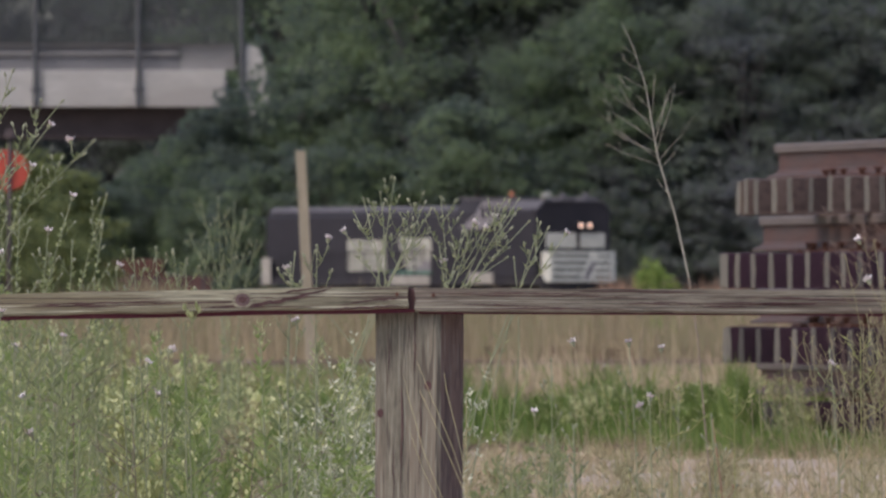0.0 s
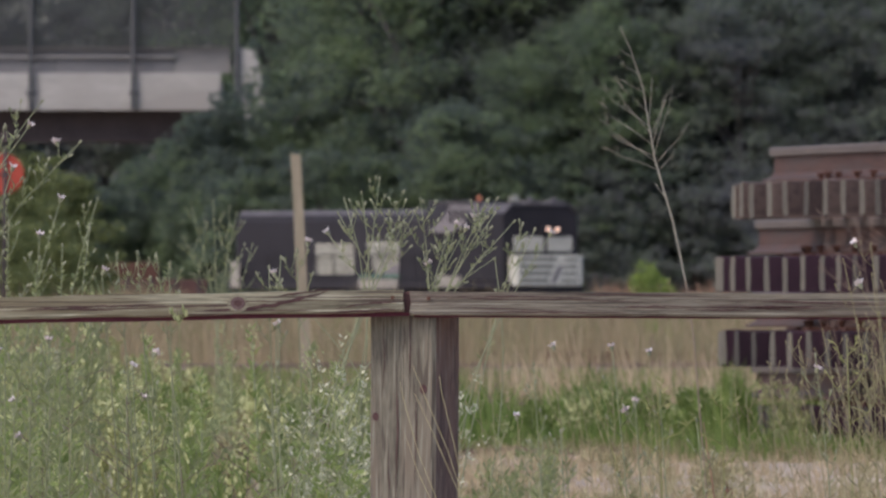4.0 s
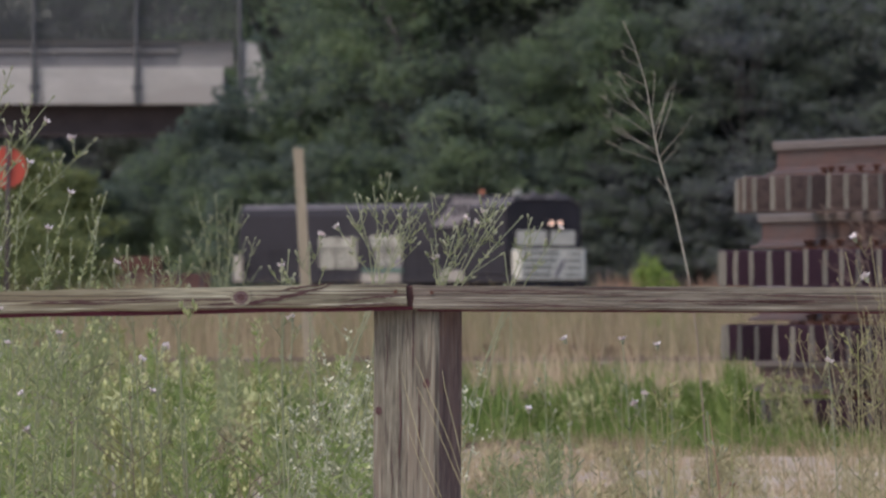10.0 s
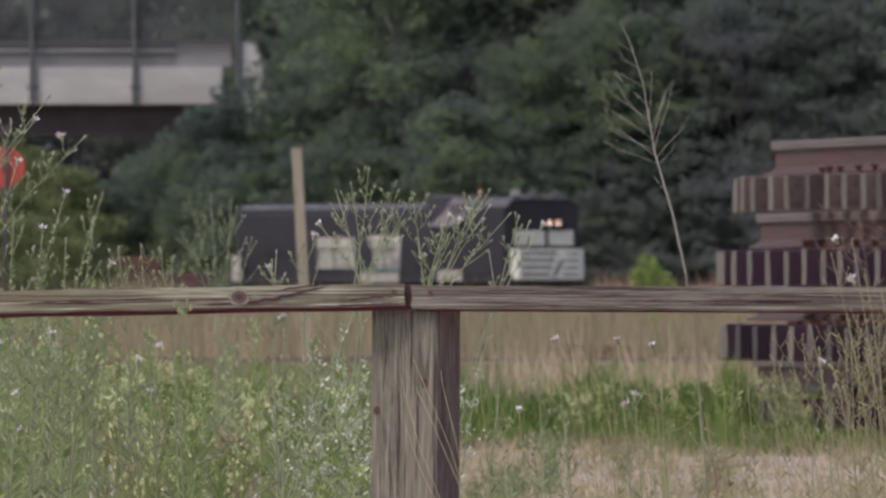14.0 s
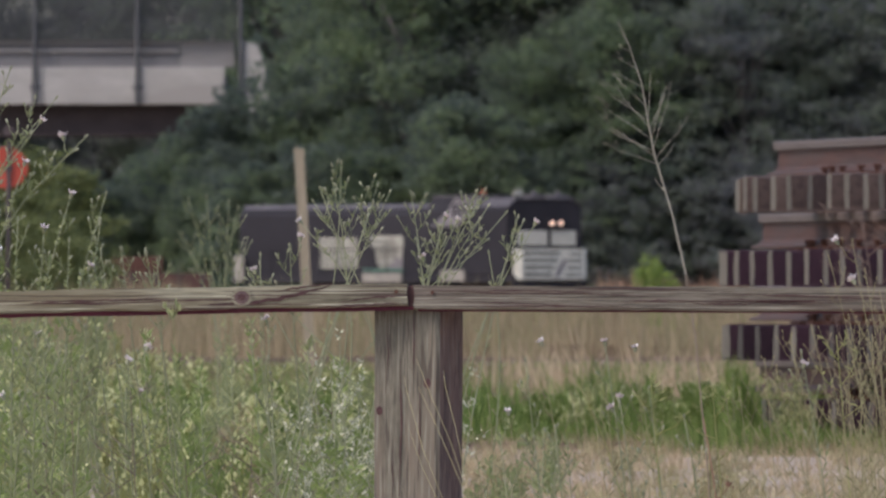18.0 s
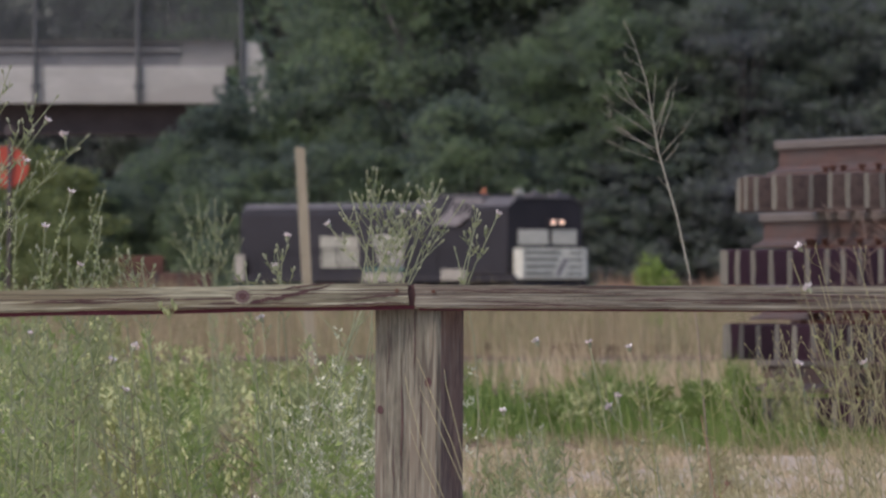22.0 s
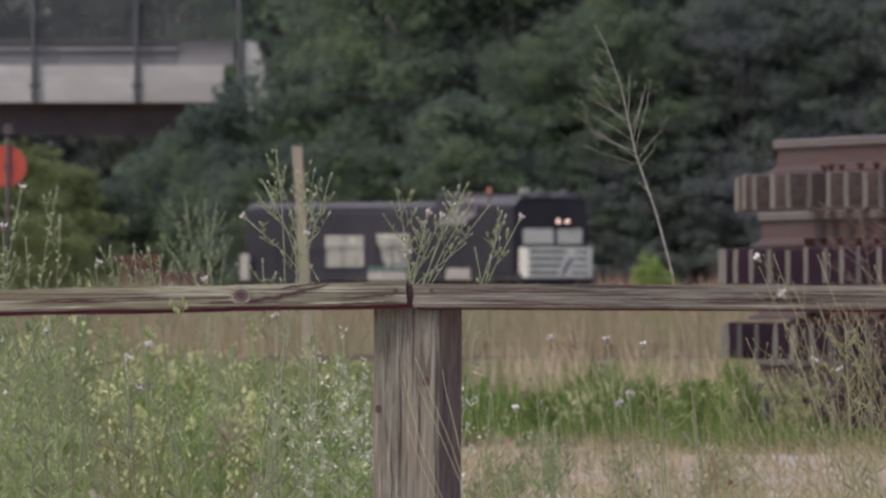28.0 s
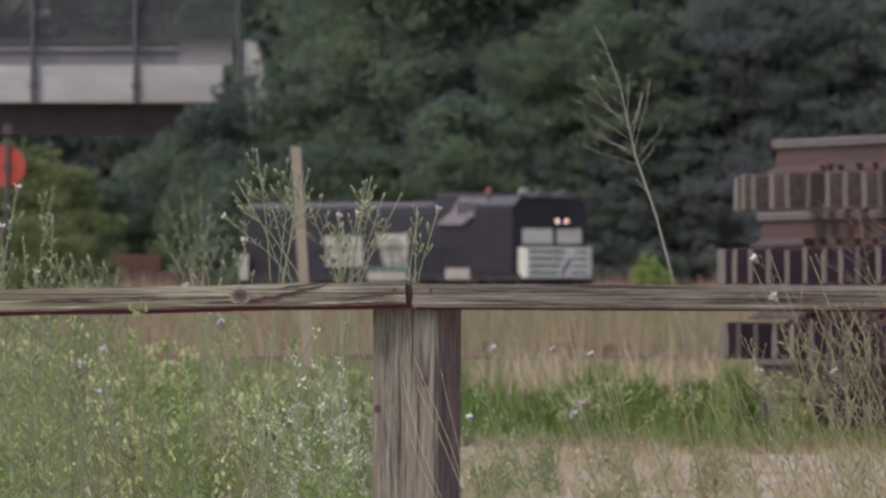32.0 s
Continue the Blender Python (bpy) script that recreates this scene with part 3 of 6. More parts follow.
def engine():
    loco = thing("locomotive", pose(*LOCO_POSE, 0, 0, -60), "black diesel locomotive with white nose and white side panels", "locomotive")

    def add(name, b, mats, parent=loco, label="", bevel=0.0, m=None):
        return link(name, b.data(name, mats, bevel=bevel, tidy=True), parent, m, label)

    frame_b = Mesh()
    frame_b.box((-20.3, -1.5, 1.15), (0.1, 1.5, 1.42))
    add("frame", frame_b, [LOCO_BLACK], bevel=0.03)
    hood = Mesh()
    hood.prism([(-1.3, 1.42), (1.3, 1.42), (1.3, 3.6), (1.0, 3.92), (-1.0, 3.92), (-1.3, 3.6)], -20.1, -6.4, 0)
    body = add("hood", hood, [LOCO_BLACK], bevel=0.03)
    edge = Mesh()
    edge.prism([(-1.19, 3.80), (-1.0, 3.98), (1.0, 3.98), (1.19, 3.80), (1.0, 3.93), (-1.0, 3.93)], -20.1, -6.5, 0)
    add("roof", edge, [LOCO_ROOF])
    mid = Mesh()
    mid.prism([(-1.3, 1.42), (1.3, 1.42), (1.3, 3.7), (1.05, 4.2), (-1.05, 4.2), (-1.3, 3.7)], -6.4, -3.0, 0)
    add("engine_hood", mid, [LOCO_BLACK], bevel=0.03)
    cap = Mesh()
    cap.box((-6.4, -1.1, 4.2), (-2.8, 1.1, 4.27))
    add("hood_roof", cap, [LOCO_ROOF], bevel=0.02)
    flare = Mesh()
    flare.prism([(-5.9, 3.15), (-4.1, 3.15), (-2.5, 3.75), (-2.2, 4.12), (-4.2, 4.16), (-4.7, 3.7)], -1.42, -1.30, 1)
    vent = add("radiator_vent", flare, [LOCO_GREY], label="grey slanted vent panel with painted sunlight")
    for i in range(4):
        slat = Mesh()
        slat.box((-4.3 + i * 0.4, -1.44, 3.5 + i * 0.06), (-4.08 + i * 0.4, -1.421, 3.95))
        add("louvre", slat, [LOCO_BLACK], vent)
    for x0, x1, z0, z1 in ((-14.1, -11.35, 1.68, 2.78), (-10.85, -8.05, 1.68, 2.84)):
        panel = Mesh()
        panel.box((x0, -1.335, z0), (x1, -1.303, z1))
        p = add("side_panel", panel, [LOCO_WHITE], label="chalky white painted side panel with worn bars")
        for k in range(5):
            bar = Mesh()
            z = z0 + 0.1 + k * 0.2
            bar.prism([(x0 + 0.12 + 0.05 * (k % 2), z), (x1 - 0.25 - 0.16 * k, z), (x1 - 0.33 - 0.16 * k, z + 0.085), (x0 + 0.12, z + 0.085)], -1.342, -1.3355, 1)
            add("bar", bar, [LOCO_LINE], p)
    mark = Mesh()
    mark.prism([(-10.88, 1.67), (-9.7, 1.67), (-9.95, 1.95), (-10.0, 2.25), (-10.3, 2.5), (-10.4, 2.84), (-10.88, 2.84)], -1.346, -1.343, 1)
    add("slanted_mark", mark, [LOCO_BLACK])
    mark = Mesh()
    mark.prism([(-9.3, 1.67), (-8.04, 1.67), (-8.04, 2.0), (-8.5, 2.05), (-8.8, 1.85)], -1.346, -1.343, 1)
    add("slanted_mark", mark, [LOCO_GREY])
    stripe = Mesh()
    stripe.box((-10.9, -1.34, 1.55), (-8.0, -1.303, 1.66))
    add("stripe", stripe, [LOCO_GREEN], label="faded green stripe")
    for x0, x1, z0, z1 in ((-10.6, -7.8, 1.16, 1.5), (-5.0, -3.3, 1.2, 1.6), (-20.0, -19.35, 1.2, 2.15)):
        b = Mesh()
        b.box((x0, -1.56, z0), (x1, -1.505, z1))
        add("sill_plate", b, [LOCO_SILL], bevel=0.01)
    cab = Mesh()
    cab.prism([(-1.55, 1.42), (1.55, 1.42), (1.55, 3.75), (1.2, 4.1), (-1.2, 4.1), (-1.55, 3.75)], -3.0, -0.3, 0)
    cabin = add("cab", cab, [LOCO_BLACK], bevel=0.05)
    roof = Mesh()
    roof.prism([(-1.5, 3.84), (-1.2, 4.16), (1.2, 4.16), (1.5, 3.84), (1.2, 4.1), (-1.2, 4.1)], -3.0, -0.25, 0)
    add("cab_roof", roof, [LOCO_ROOF])
    nose = Mesh()
    nose.prism([(-0.3, -1.3), (0.08, -1.42), (0.25, -1.25), (0.25, 1.25), (0.12, 1.5), (-0.3, 1.5)], 1.25, 2.34, 2)
    n = add("nose", nose, [LOCO_NOSE], label="white nose with horizontal dark lines", bevel=0.03)
    for i, z in enumerate((1.38, 1.63, 1.88, 2.13)):
        for y0, y1, h in ((-1.15, 0.11 * i, 0.12), (0.55 + 0.05 * i, 1.2, 0.09)):
            b = Mesh()
            b.box((0.251, y0, z), (0.26, y1, z + h))
            add("nose_line", b, [LOCO_LINE], n)
    b = Mesh()
    b.prism([(0.1, 1.35), (0.28, 1.35), (0.62, 1.95), (0.5, 2.0), (0.3, 1.75)], 0.262, 0.268, 0)
    add("slanted_mark", b, [LOCO_GREY], n)
    for y0, y1 in ((-1.12, 0.12), (0.28, 1.3)):
        b = Mesh()
        b.box((-0.3, y0, 2.47), (-0.26, y1, 3.0))
        add("windscreen", b, [PANE], cabin, "windscreen pane with painted sky reflection", bevel=0.015)
    b = Mesh()
    b.box((-2.5, -1.57, 2.6), (-1.0, -1.54, 3.2))
    add("side_window", b, [LOCO_BLACK], cabin)
    box = Mesh()
    box.box((-0.31, 0.02, 3.1), (-0.15, 0.82, 3.42))
    housing = add("headlight_housing", box, [LOCO_BLACK], cabin, bevel=0.03)
    for y in (0.24, 0.6):
        b = Mesh()
        b.tube([(-0.16, y, 3.26), (-0.13, y, 3.26)], [0.075, 0.075], sides=16)
        add("headlight", b, [LAMP_GLOW], housing, "lit warm white headlight")
    for x, y, z in ((-4.6, 0.0, 4.27),):
        b = Mesh()
        b.tube([(x, y, z), (x, y, z + 0.06), (x, y, z + 0.07), (x, y, z + 0.18), (x, y, z + 0.22)], [0.11, 0.11, 0.085, 0.085, 0.04], sides=12)
        add("beacon", b, [AMBER], label="amber roof beacon")
    horn = Mesh()
    horn.tube([(-2.6, 0.1, 4.1), (-2.6, 0.1, 4.32)], [0.05, 0.05], sides=8)
    horn.tube([(-2.6, 0.1, 4.36), (-2.2, 0.1, 4.36)], [0.05, 0.14], sides=10)
    add("horn", horn, [LOCO_WHITE])
    for x, y in ((-0.9, 0.9), (-0.5, -0.3)):
        a = Mesh()
        a.box((x - 0.3, y - 0.3, 4.15), (x + 0.3, y + 0.3, 4.28))
        a.tube([(x, y, 4.28), (x, y, 4.42)], [0.12, 0.06], sides=8)
        add("roof_antenna", a, [LOCO_ROOF])
    tank = Mesh()
    tank.prism([(-1.3, 0.5), (-1.0, 0.3), (1.0, 0.3), (1.3, 0.5), (1.3, 1.15), (-1.3, 1.15)], -12.0, -7.4, 0)
    add("fuel_tank", tank, [LOCO_BLACK])
    plough = Mesh()
    plough.prism([(-1.5, 0.15), (1.5, 0.15), (1.5, 1.25), (-1.5, 1.25)], 0.0, 0.12, 0)
    add("pilot_plate", plough, [LOCO_BLACK])
    rail_b = Mesh()
    for i in range(13):
        x = -18.6 + i * 1.2
        rail_b.tube([(x, -1.47, 1.42), (x, -1.47, 2.35)], [0.018, 0.018], sides=5)
    rail_b.tube([(-18.6, -1.47, 2.35), (-4.2, -1.47, 2.35)], [0.018, 0.018], sides=5)
    add("handrail", rail_b, [LOCO_BLACK])
    for c in (-15.4, -4.0):
        truck = Mesh()
        truck.box((c - 2.2, -1.15, 0.4), (c + 2.2, -0.95, 0.8))
        truck.box((c - 2.2, 0.95, 0.4), (c + 2.2, 1.15, 0.8))
        truck.box((c - 0.4, -1.0, 0.6), (c + 0.4, 1.0, 1.15))
        tr = add("truck", truck, [STEEL_DARK])
        for dx in (-1.75, 0, 1.75):
            for y in (-0.82, 0.68):
                wheel = Mesh()
                wheel.tube([(c + dx, y, 0.5), (c + dx, y + 0.14, 0.5)], [0.5, 0.5], sides=20)
                add("wheel", wheel, [STEEL_DARK], tr)
    return loco


LOCO = engine()


# ---------------------------------------------------------------- overpass
def overpass():
    y = 700.0
    o = thing("overpass", pose(0, y, 0), "pale concrete road overpass with fenced parapet", "bridge")

    def add(name, b, mats, parent=o, label="", bevel=0.0):
        return link(name, b.data(name, mats, bevel=bevel, tidy=True), parent, None, label)

    for i in range(8):
        b = Mesh()
        x1 = -9.0 - i * 7.55
        b.box((x1 - 7.52, -0.1, 8.76), (x1, 0.35, 10.3))
        g = add("fascia_beam", b, [CONCRETE], bevel=0.03)
    deck = Mesh()
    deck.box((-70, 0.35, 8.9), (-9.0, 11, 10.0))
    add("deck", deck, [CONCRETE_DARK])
    for k in range(4):
        b = Mesh()
        b.box((-70, 1.0 + k * 2.6, 7.6), (-9.3, 1.4 + k * 2.6, 8.9))
        b.box((-70, 0.7 + k * 2.6, 7.5), (-9.3, 1.7 + k * 2.6, 7.6))
        add("girder", b, [STEEL_DARK])
    for i in range(12):
        b = Mesh()
        x1 = -8.6 - i * 2.3 if i < 1 else -10.9 - (i - 1) * 5
        x0 = x1 - (2.28 if i < 1 else 4.97)
        b.box((x0, 0.3, 10.3), (x1, 0.6, 11.4))
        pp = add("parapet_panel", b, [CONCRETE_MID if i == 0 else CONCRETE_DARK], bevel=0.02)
        if i:
            for z0, z1 in ((11.26, 11.42), (10.92, 11.06)):
                b = Mesh()
                b.box((x0, 0.16, z0), (x1, 0.298, z1))
                add("parapet_rail", b, [CONCRETE_MID], pp)
    for x in (-8.33, -12.6, -16.85, -21.1, -25.4, -29.7):
        b = Mesh()
        b.tube([(x, -0.2, 8.8), (x, -0.2, 16.5)], [0.115, 0.09], sides=8)
        p = add("fence_pole", b, [GALV])
        c = Mesh()
        c.box((x - 0.2, -0.3, 9.37), (x + 0.2, -0.05, 9.55))
        add("bracket", c, [GALV], p)
    wires = Mesh()
    for i in range(214):
        x = -34 + i * 0.12
        wires.box((x, -0.02, 11.4), (x + 0.035, 0.01, 16.4))
    for i in range(42):
        z = 11.4 + i * 0.12
        wires.box((-34, 0.012, z), (-8.4, 0.04, z + 0.035))
    wm = add("fence_mesh", wires, [MESH_WIRE])
    tagged(wm, kind="stuff")
    end = Mesh()
    end.prism([(-8.3, 8.0), (-7.2, 8.0), (-7.2, 9.9), (-7.6, 11.2), (-8.3, 11.4)], -0.1, 1.2, 1)
    add("end_block", end, [CONCRETE], bevel=0.03)
    for name, lo, hi in (("pier", (-26, 2, -0.2), (-24.5, 9, 8.9)), ("abutment", (-9.2, 1.6, -0.2), (-7.0, 11, 8.9))):
        pier = Mesh()
        pier.box(lo, hi)
        add(name, pier, [CONCRETE_DARK])


overpass()


# ---------------------------------------------------------------- trees
def tree_parts(seed, height, radius, base, lobes, clumps, leaves, leaf_size):
    """Meshes of a trunk with limbs and of a crown: boughs, each a cushion of leaf sprays with open air between."""
    rng = np.random.default_rng(seed)
    r = random.Random(seed)
    wood = Mesh()
    lean = r.uniform(-0.4, 0.4)
    trunk = [(lean * u * u, 0.2 * math.sin(u * 3 + seed), height * 0.8 * u) for u in (0, 0.25, 0.5, 0.75, 1)]
    wood.tube([(x, y, z - (0.2 if z == 0 else 0)) for x, y, z in trunk], [0.022 * height * s for s in (1, 0.8, 0.6, 0.4, 0.15)], 0, 8)
    centres, sizes = [], []
    for i in range(lobes):
        u = (i + r.random()) / lobes
        z = base + (height - base) * u
        rad = radius * (0.3 + 0.7 * math.sin(math.pi * (0.2 + 0.74 * u))) * r.uniform(0.55, 1.0)
        a = 2.4 * i + r.uniform(-0.6, 0.6)
        lobe = Vector((rad * math.cos(a), rad * math.sin(a), z))
        k = min(z * 0.8, height * 0.75)
        wood.tube([(lean * (k / height) ** 2, 0, k * 0.85), (lobe.x * 0.5, lobe.y * 0.5, z * 0.94), lobe], [0.007 * height, 0.004 * height, 0.001 * height], 0, 5)
        big = radius * r.uniform(0.28, 0.52)
        for _ in range(clumps):
            d = Vector((r.gauss(0, 1), r.gauss(0, 1), r.gauss(0.25, 0.8))).normalized()
            centres.append(lobe + Vector((d.x * big * 1.1, d.y * big * 1.1, d.z * big * 0.8)) * r.uniform(0.15, 1.12))
            sizes.append(radius * r.uniform(0.08, 0.21))
    n = len(centres) * leaves
    c = np.repeat(np.array([tuple(v) for v in centres]), leaves, 0)
    size = np.repeat(np.array(sizes), leaves)[:, None]
    d = rng.normal(0, 1, (n, 3))
    d /= np.linalg.norm(d, axis=1)[:, None]
    p = c + d * (rng.random((n, 1)) ** 0.4) * size * np.array([1.5, 1.5, 0.7])
    a = d * 0.7 + rng.normal(0, 0.9, (n, 3)) + np.array([0, 0, 0.2])
    a /= np.linalg.norm(a, axis=1)[:, None]
    b = np.cross(a, rng.normal(0, 1, (n, 3)))
    b /= np.linalg.norm(b, axis=1)[:, None]
    e = np.cross(a, b)
    s = leaf_size * rng.uniform(0.5, 1.4, (n, 1))
    v = np.empty((n, 4, 3))
    v[:, 0], v[:, 1], v[:, 2], v[:, 3] = p - b * s, p + e * s * 0.55, p + b * s, p - e * s * 0.55
    me = bpy.data.meshes.new("crown")
    me.from_pydata(v.reshape(-1, 3).tolist(), [], (np.arange(n)[:, None] * 4 + np.arange(4)).tolist())
    return wood.data("trunk", [BARK], smooth=True), me


def make_tree(name, meshes, mat, m, label, category, group=""):
    t = thing(name, m, label, category, group)
    link("trunk", meshes[0], t)
    crown = meshes[1].copy()
    crown.materials.append(mat)
    link("crown", crown, t)
    return t


def woods():
    tall = [tree_parts(11 + i, 15.0, 3.9, 0.8, 36, 17, 60, 0.115) for i in range(4)]
    low = [tree_parts(31 + i, 6.2, 2.7, 0.1, 22, 16, 46, 0.10) for i in range(3)]
    rng = random.Random(7)
    firsts = {}

    def put(kind, variant, mat, x, y, s, label, category, group):
        key = (kind, variant, mat.name)
        m = pose(x, y, -0.05, 0, 0, rng.uniform(0, 360))
        if key not in firsts:
            meshes = (tall if kind == "tree" else low)[variant]
            firsts[key] = make_tree(kind, meshes, mat, m, label, category, group)
            ob = firsts[key]
        else:
            ob = copy_thing(firsts[key], m)
        ob.scale = (s, s, s * rng.uniform(0.95, 1.12))

    dark = "tall dark green broadleaf tree in the woodland edge"
    mid = "tall mid green broadleaf tree in the woodland edge"
    for row, (y, step, x0) in enumerate(((666, 2.5, -0.5), (680, 3.0, -1.2), (712, 4.2, -6), (735, 5.0, -40))):
        x = x0
        while x < 34:
            jx, jy = rng.uniform(-1, 1), rng.uniform(-4, 4)
            if y + jy < 715 and x + jx < -8:
                x += step
                continue
            shade = LEAF_MID if (x < 4.5 + rng.uniform(-7, 6) or rng.random() < 0.22) and y < 730 else LEAF_DARK
            put("tree", rng.randrange(4), shade, x + jx, y + jy, rng.uniform(1.0, 1.35), mid if shade is LEAF_MID else dark, "tree", "woodland trees")
            x += step
    x = -34
    while x < 30:
        y = 652 + rng.uniform(0, 8) if x > -9 else 676 + rng.uniform(0, 6)
        s = rng.uniform(0.9, 1.35) if x > -6.5 else rng.uniform(0.75, 0.95)
        shade = LEAF_MID if x < 6 else LEAF_DARK
        put("bush", rng.randrange(3), shade, x, y, s, "rounded green bush at the foot of the woods", "bush", "woodland bushes")
        x += rng.uniform(2.2, 3.2)
    for x, y, s in ((5.2, 662, 1.15), (8.1, 660, 1.25), (10.9, 663, 1.2), (13.6, 660, 1.15)):
        put("tree", rng.randrange(4), LEAF_DARK, x, y, s, dark, "tree", "woodland trees")
    for x, y, s in ((9.2, 656, 0.7), (11.8, 654, 0.9), (14.8, 655, 0.75), (17.6, 655, 0.85)):
        put("tree", rng.randrange(4), LEAF_DARK, x, y, s, dark, "tree", "woodland trees")
    for x, y, s in ((3.6, 655, 0.72), (6.4, 654, 0.8)):
        put("tree", rng.randrange(4), LEAF_MID, x, y, s, mid, "tree", "woodland trees")
    for x, y, s in ((-4.2, 691, 0.8), (-3.4, 689, 0.85)):
        put("tree", 1, LEAF_MID, x, y, s, mid, "tree", "woodland trees")
    for x, y, s in ((-11.6, 682, 1.0), (-9.6, 678, 1.12), (-7.6, 682, 1.3), (-6.2, 676, 1.45), (-13.4, 680, 0.85), (-8.6, 674, 0.95)):
        put("bush", rng.randrange(3), LEAF_MID, x, y, s, "rounded green bush at the foot of the woods", "bush", "woodland bushes")
    for x, y, s in ((5.2, 651, 0.62), (7.4, 652, 0.8), (9.9, 652, 0.7), (12.4, 651, 0.85), (15.4, 652, 0.8)):
        put("bush", rng.randrange(3), LEAF_DARK, x, y, s, "rounded green bush at the foot of the woods", "bush", "woodland bushes")
    # nearer yellowish bushes beside the disc sign
    for x, y, s in ((-10.9, 402, 0.72), (-9.7, 407, 0.44), (-9.0, 399, 0.34), (-8.2, 404, 0.24), (-10.3, 396, 0.42), (-9.5, 410, 0.62)):
        put("bush", 0, LEAF_LIGHT, x, y, s, "yellow-green roadside bush with loose foliage", "bush", "roadside bushes")


woods()


def shrub(x, y, h, r, seed):
    """A pointed clump of leafy stems that fan out from one root."""
    rng = random.Random(seed)
    t = thing("shrub", pose(x, y, 0), "bright green weedy shrub in dry grass", "shrub")
    for i in range(26):
        u = (i + 0.5) / 26
        tip_x = r * (2 * u - 1) + rng.uniform(-0.04, 0.04)
        top = h * (1.0 - 0.34 * abs(2 * u - 0.64) ** 1.3) * rng.uniform(0.86, 1.0)
        tip = Vector((tip_x, rng.uniform(-0.35, 0.35), top))
        root = Vector((tip_x * 0.35, tip.y * 0.3, -0.03))
        b = Mesh()
        spine = [root.lerp(tip, w) + Vector((tip_x * 0.18 * math.sin(math.pi * w), 0, 0)) for w in (0, 0.25, 0.5, 0.75, 1)]
        b.tube(spine, [0.012, 0.011, 0.009, 0.007, 0.003], 0, 5)
        for j in range(64):
            w = 0.2 + 0.8 * rng.random()
            k = min(int(w * 4), 3)
            p = spine[k].lerp(spine[k + 1], w * 4 - k)
            a, l = rng.uniform(0, 6.28), rng.uniform(0.07, 0.15) * (1.25 - 0.6 * w)
            b.blade(p, p + Vector((math.cos(a) * l, math.sin(a) * l, l * rng.uniform(0.3, 1.1))), rng.uniform(0.03, 0.055), 0)
        link("leafy_stem", b.data("leafy_stem", [SHRUB]), t)


shrub(3.84, 300, 1.62, 0.42, 51)


# ---------------------------------------------------------------- single things in the field
def stake():
    s = thing("wooden_stake", pose(-1.157, 150, 0), "pale square wooden stake leaning in the grass", "stake")
    b = Mesh()
    for i in range(9):
        u = i / 8
        for dx, dy in ((-0.045, -0.045), (0.045, -0.045), (0.045, 0.045), (-0.045, 0.045)):
            b.v.append((dx + 0.004 * noise.noise(Vector((u * 9, dx * 50, 1))) , dy, -0.2 + 2.3 * u + (0.012 if i == 8 and dx < 0 else 0)))
    for i in range(8):
        for j in range(4):
            k = (j + 1) % 4
            b.f.append((i * 4 + j, i * 4 + k, i * 4 + 4 + k, i * 4 + 4 + j))
    b.f.append((32, 33, 34, 35))
    b.m.extend([0] * len(b.f))
    link("stake_body", b.data("stake_body", [WOOD_STAKE], tidy=True), s)
    return s


STAKE = stake()


def disc_sign():
    s = thing("target_sign", pose(-5.16, 200, 0), "round orange target disc on a thin dark pole", "sign")
    b = Mesh()
    n = 32
    b.prism([(0.262 * math.cos(2 * math.pi * i / n), 2.31 + 0.245 * math.sin(2 * math.pi * i / n)) for i in range(n)], -0.01, 0.01, 1)
    link("disc", b.data("disc", [ORANGE], bevel=0.004, tidy=True), s)
    p = Mesh()
    p.tube([(0.02, -0.035, -0.1), (0.04, -0.035, 2.75)], [0.028, 0.022], sides=8)
    link("pole", p.data("pole", [STEEL_DARK], smooth=True), s)
    link("lamp_head", boxmesh("lamp_head", (0.11, 0.11, 0.12), [STEEL_DARK], 0.012), s, pose(0.04, -0.035, 2.74))
    link("clamp", boxmesh("clamp", (0.09, 0.04, 0.05), [STEEL_DARK], 0.004), s, pose(0.035, -0.035, 2.3))


disc_sign()


def wagon():
    w = thing("flat_wagon", pose(-8.6, 500, 0.03, 0, 0, 4), "low rusty red railway wagon half hidden in grass", "wagon")
    b = Mesh()
    b.box((-2.2, -1.2, 0.9), (1.7, 1.2, 1.45))
    link("body", b.data("body", [RED_RUST], bevel=0.03, tidy=True), w)
    for i in range(6):
        c = Mesh()
        c.box((-2.1 + i * 0.7, -1.26, 0.85), (-2.0 + i * 0.7, -1.2, 1.5))
        link("stake_pocket", c.data("stake_pocket", [STEEL_DARK]), w)
    load = Mesh()
    load.box((-1.9, -0.9, 1.45), (0.3, 0.9, 1.95))
    link("load", load.data("load", [RUST_DARK], bevel=0.04, tidy=True), w)
    for x in (-1.5, 1.0):
        for y in (-0.8, 0.66):
            c = Mesh()
            c.tube([(x, y, 0.45), (x, y + 0.14, 0.45)], [0.45, 0.45], sides=16)
            link("wheel", c.data("wheel", [STEEL_DARK]), w)
        c = Mesh()
        c.box((x - 0.12, -0.8, 0.4), (x + 0.12, 0.8, 0.92))
        link("axle", c.data("axle", [STEEL_DARK]), w)


wagon()


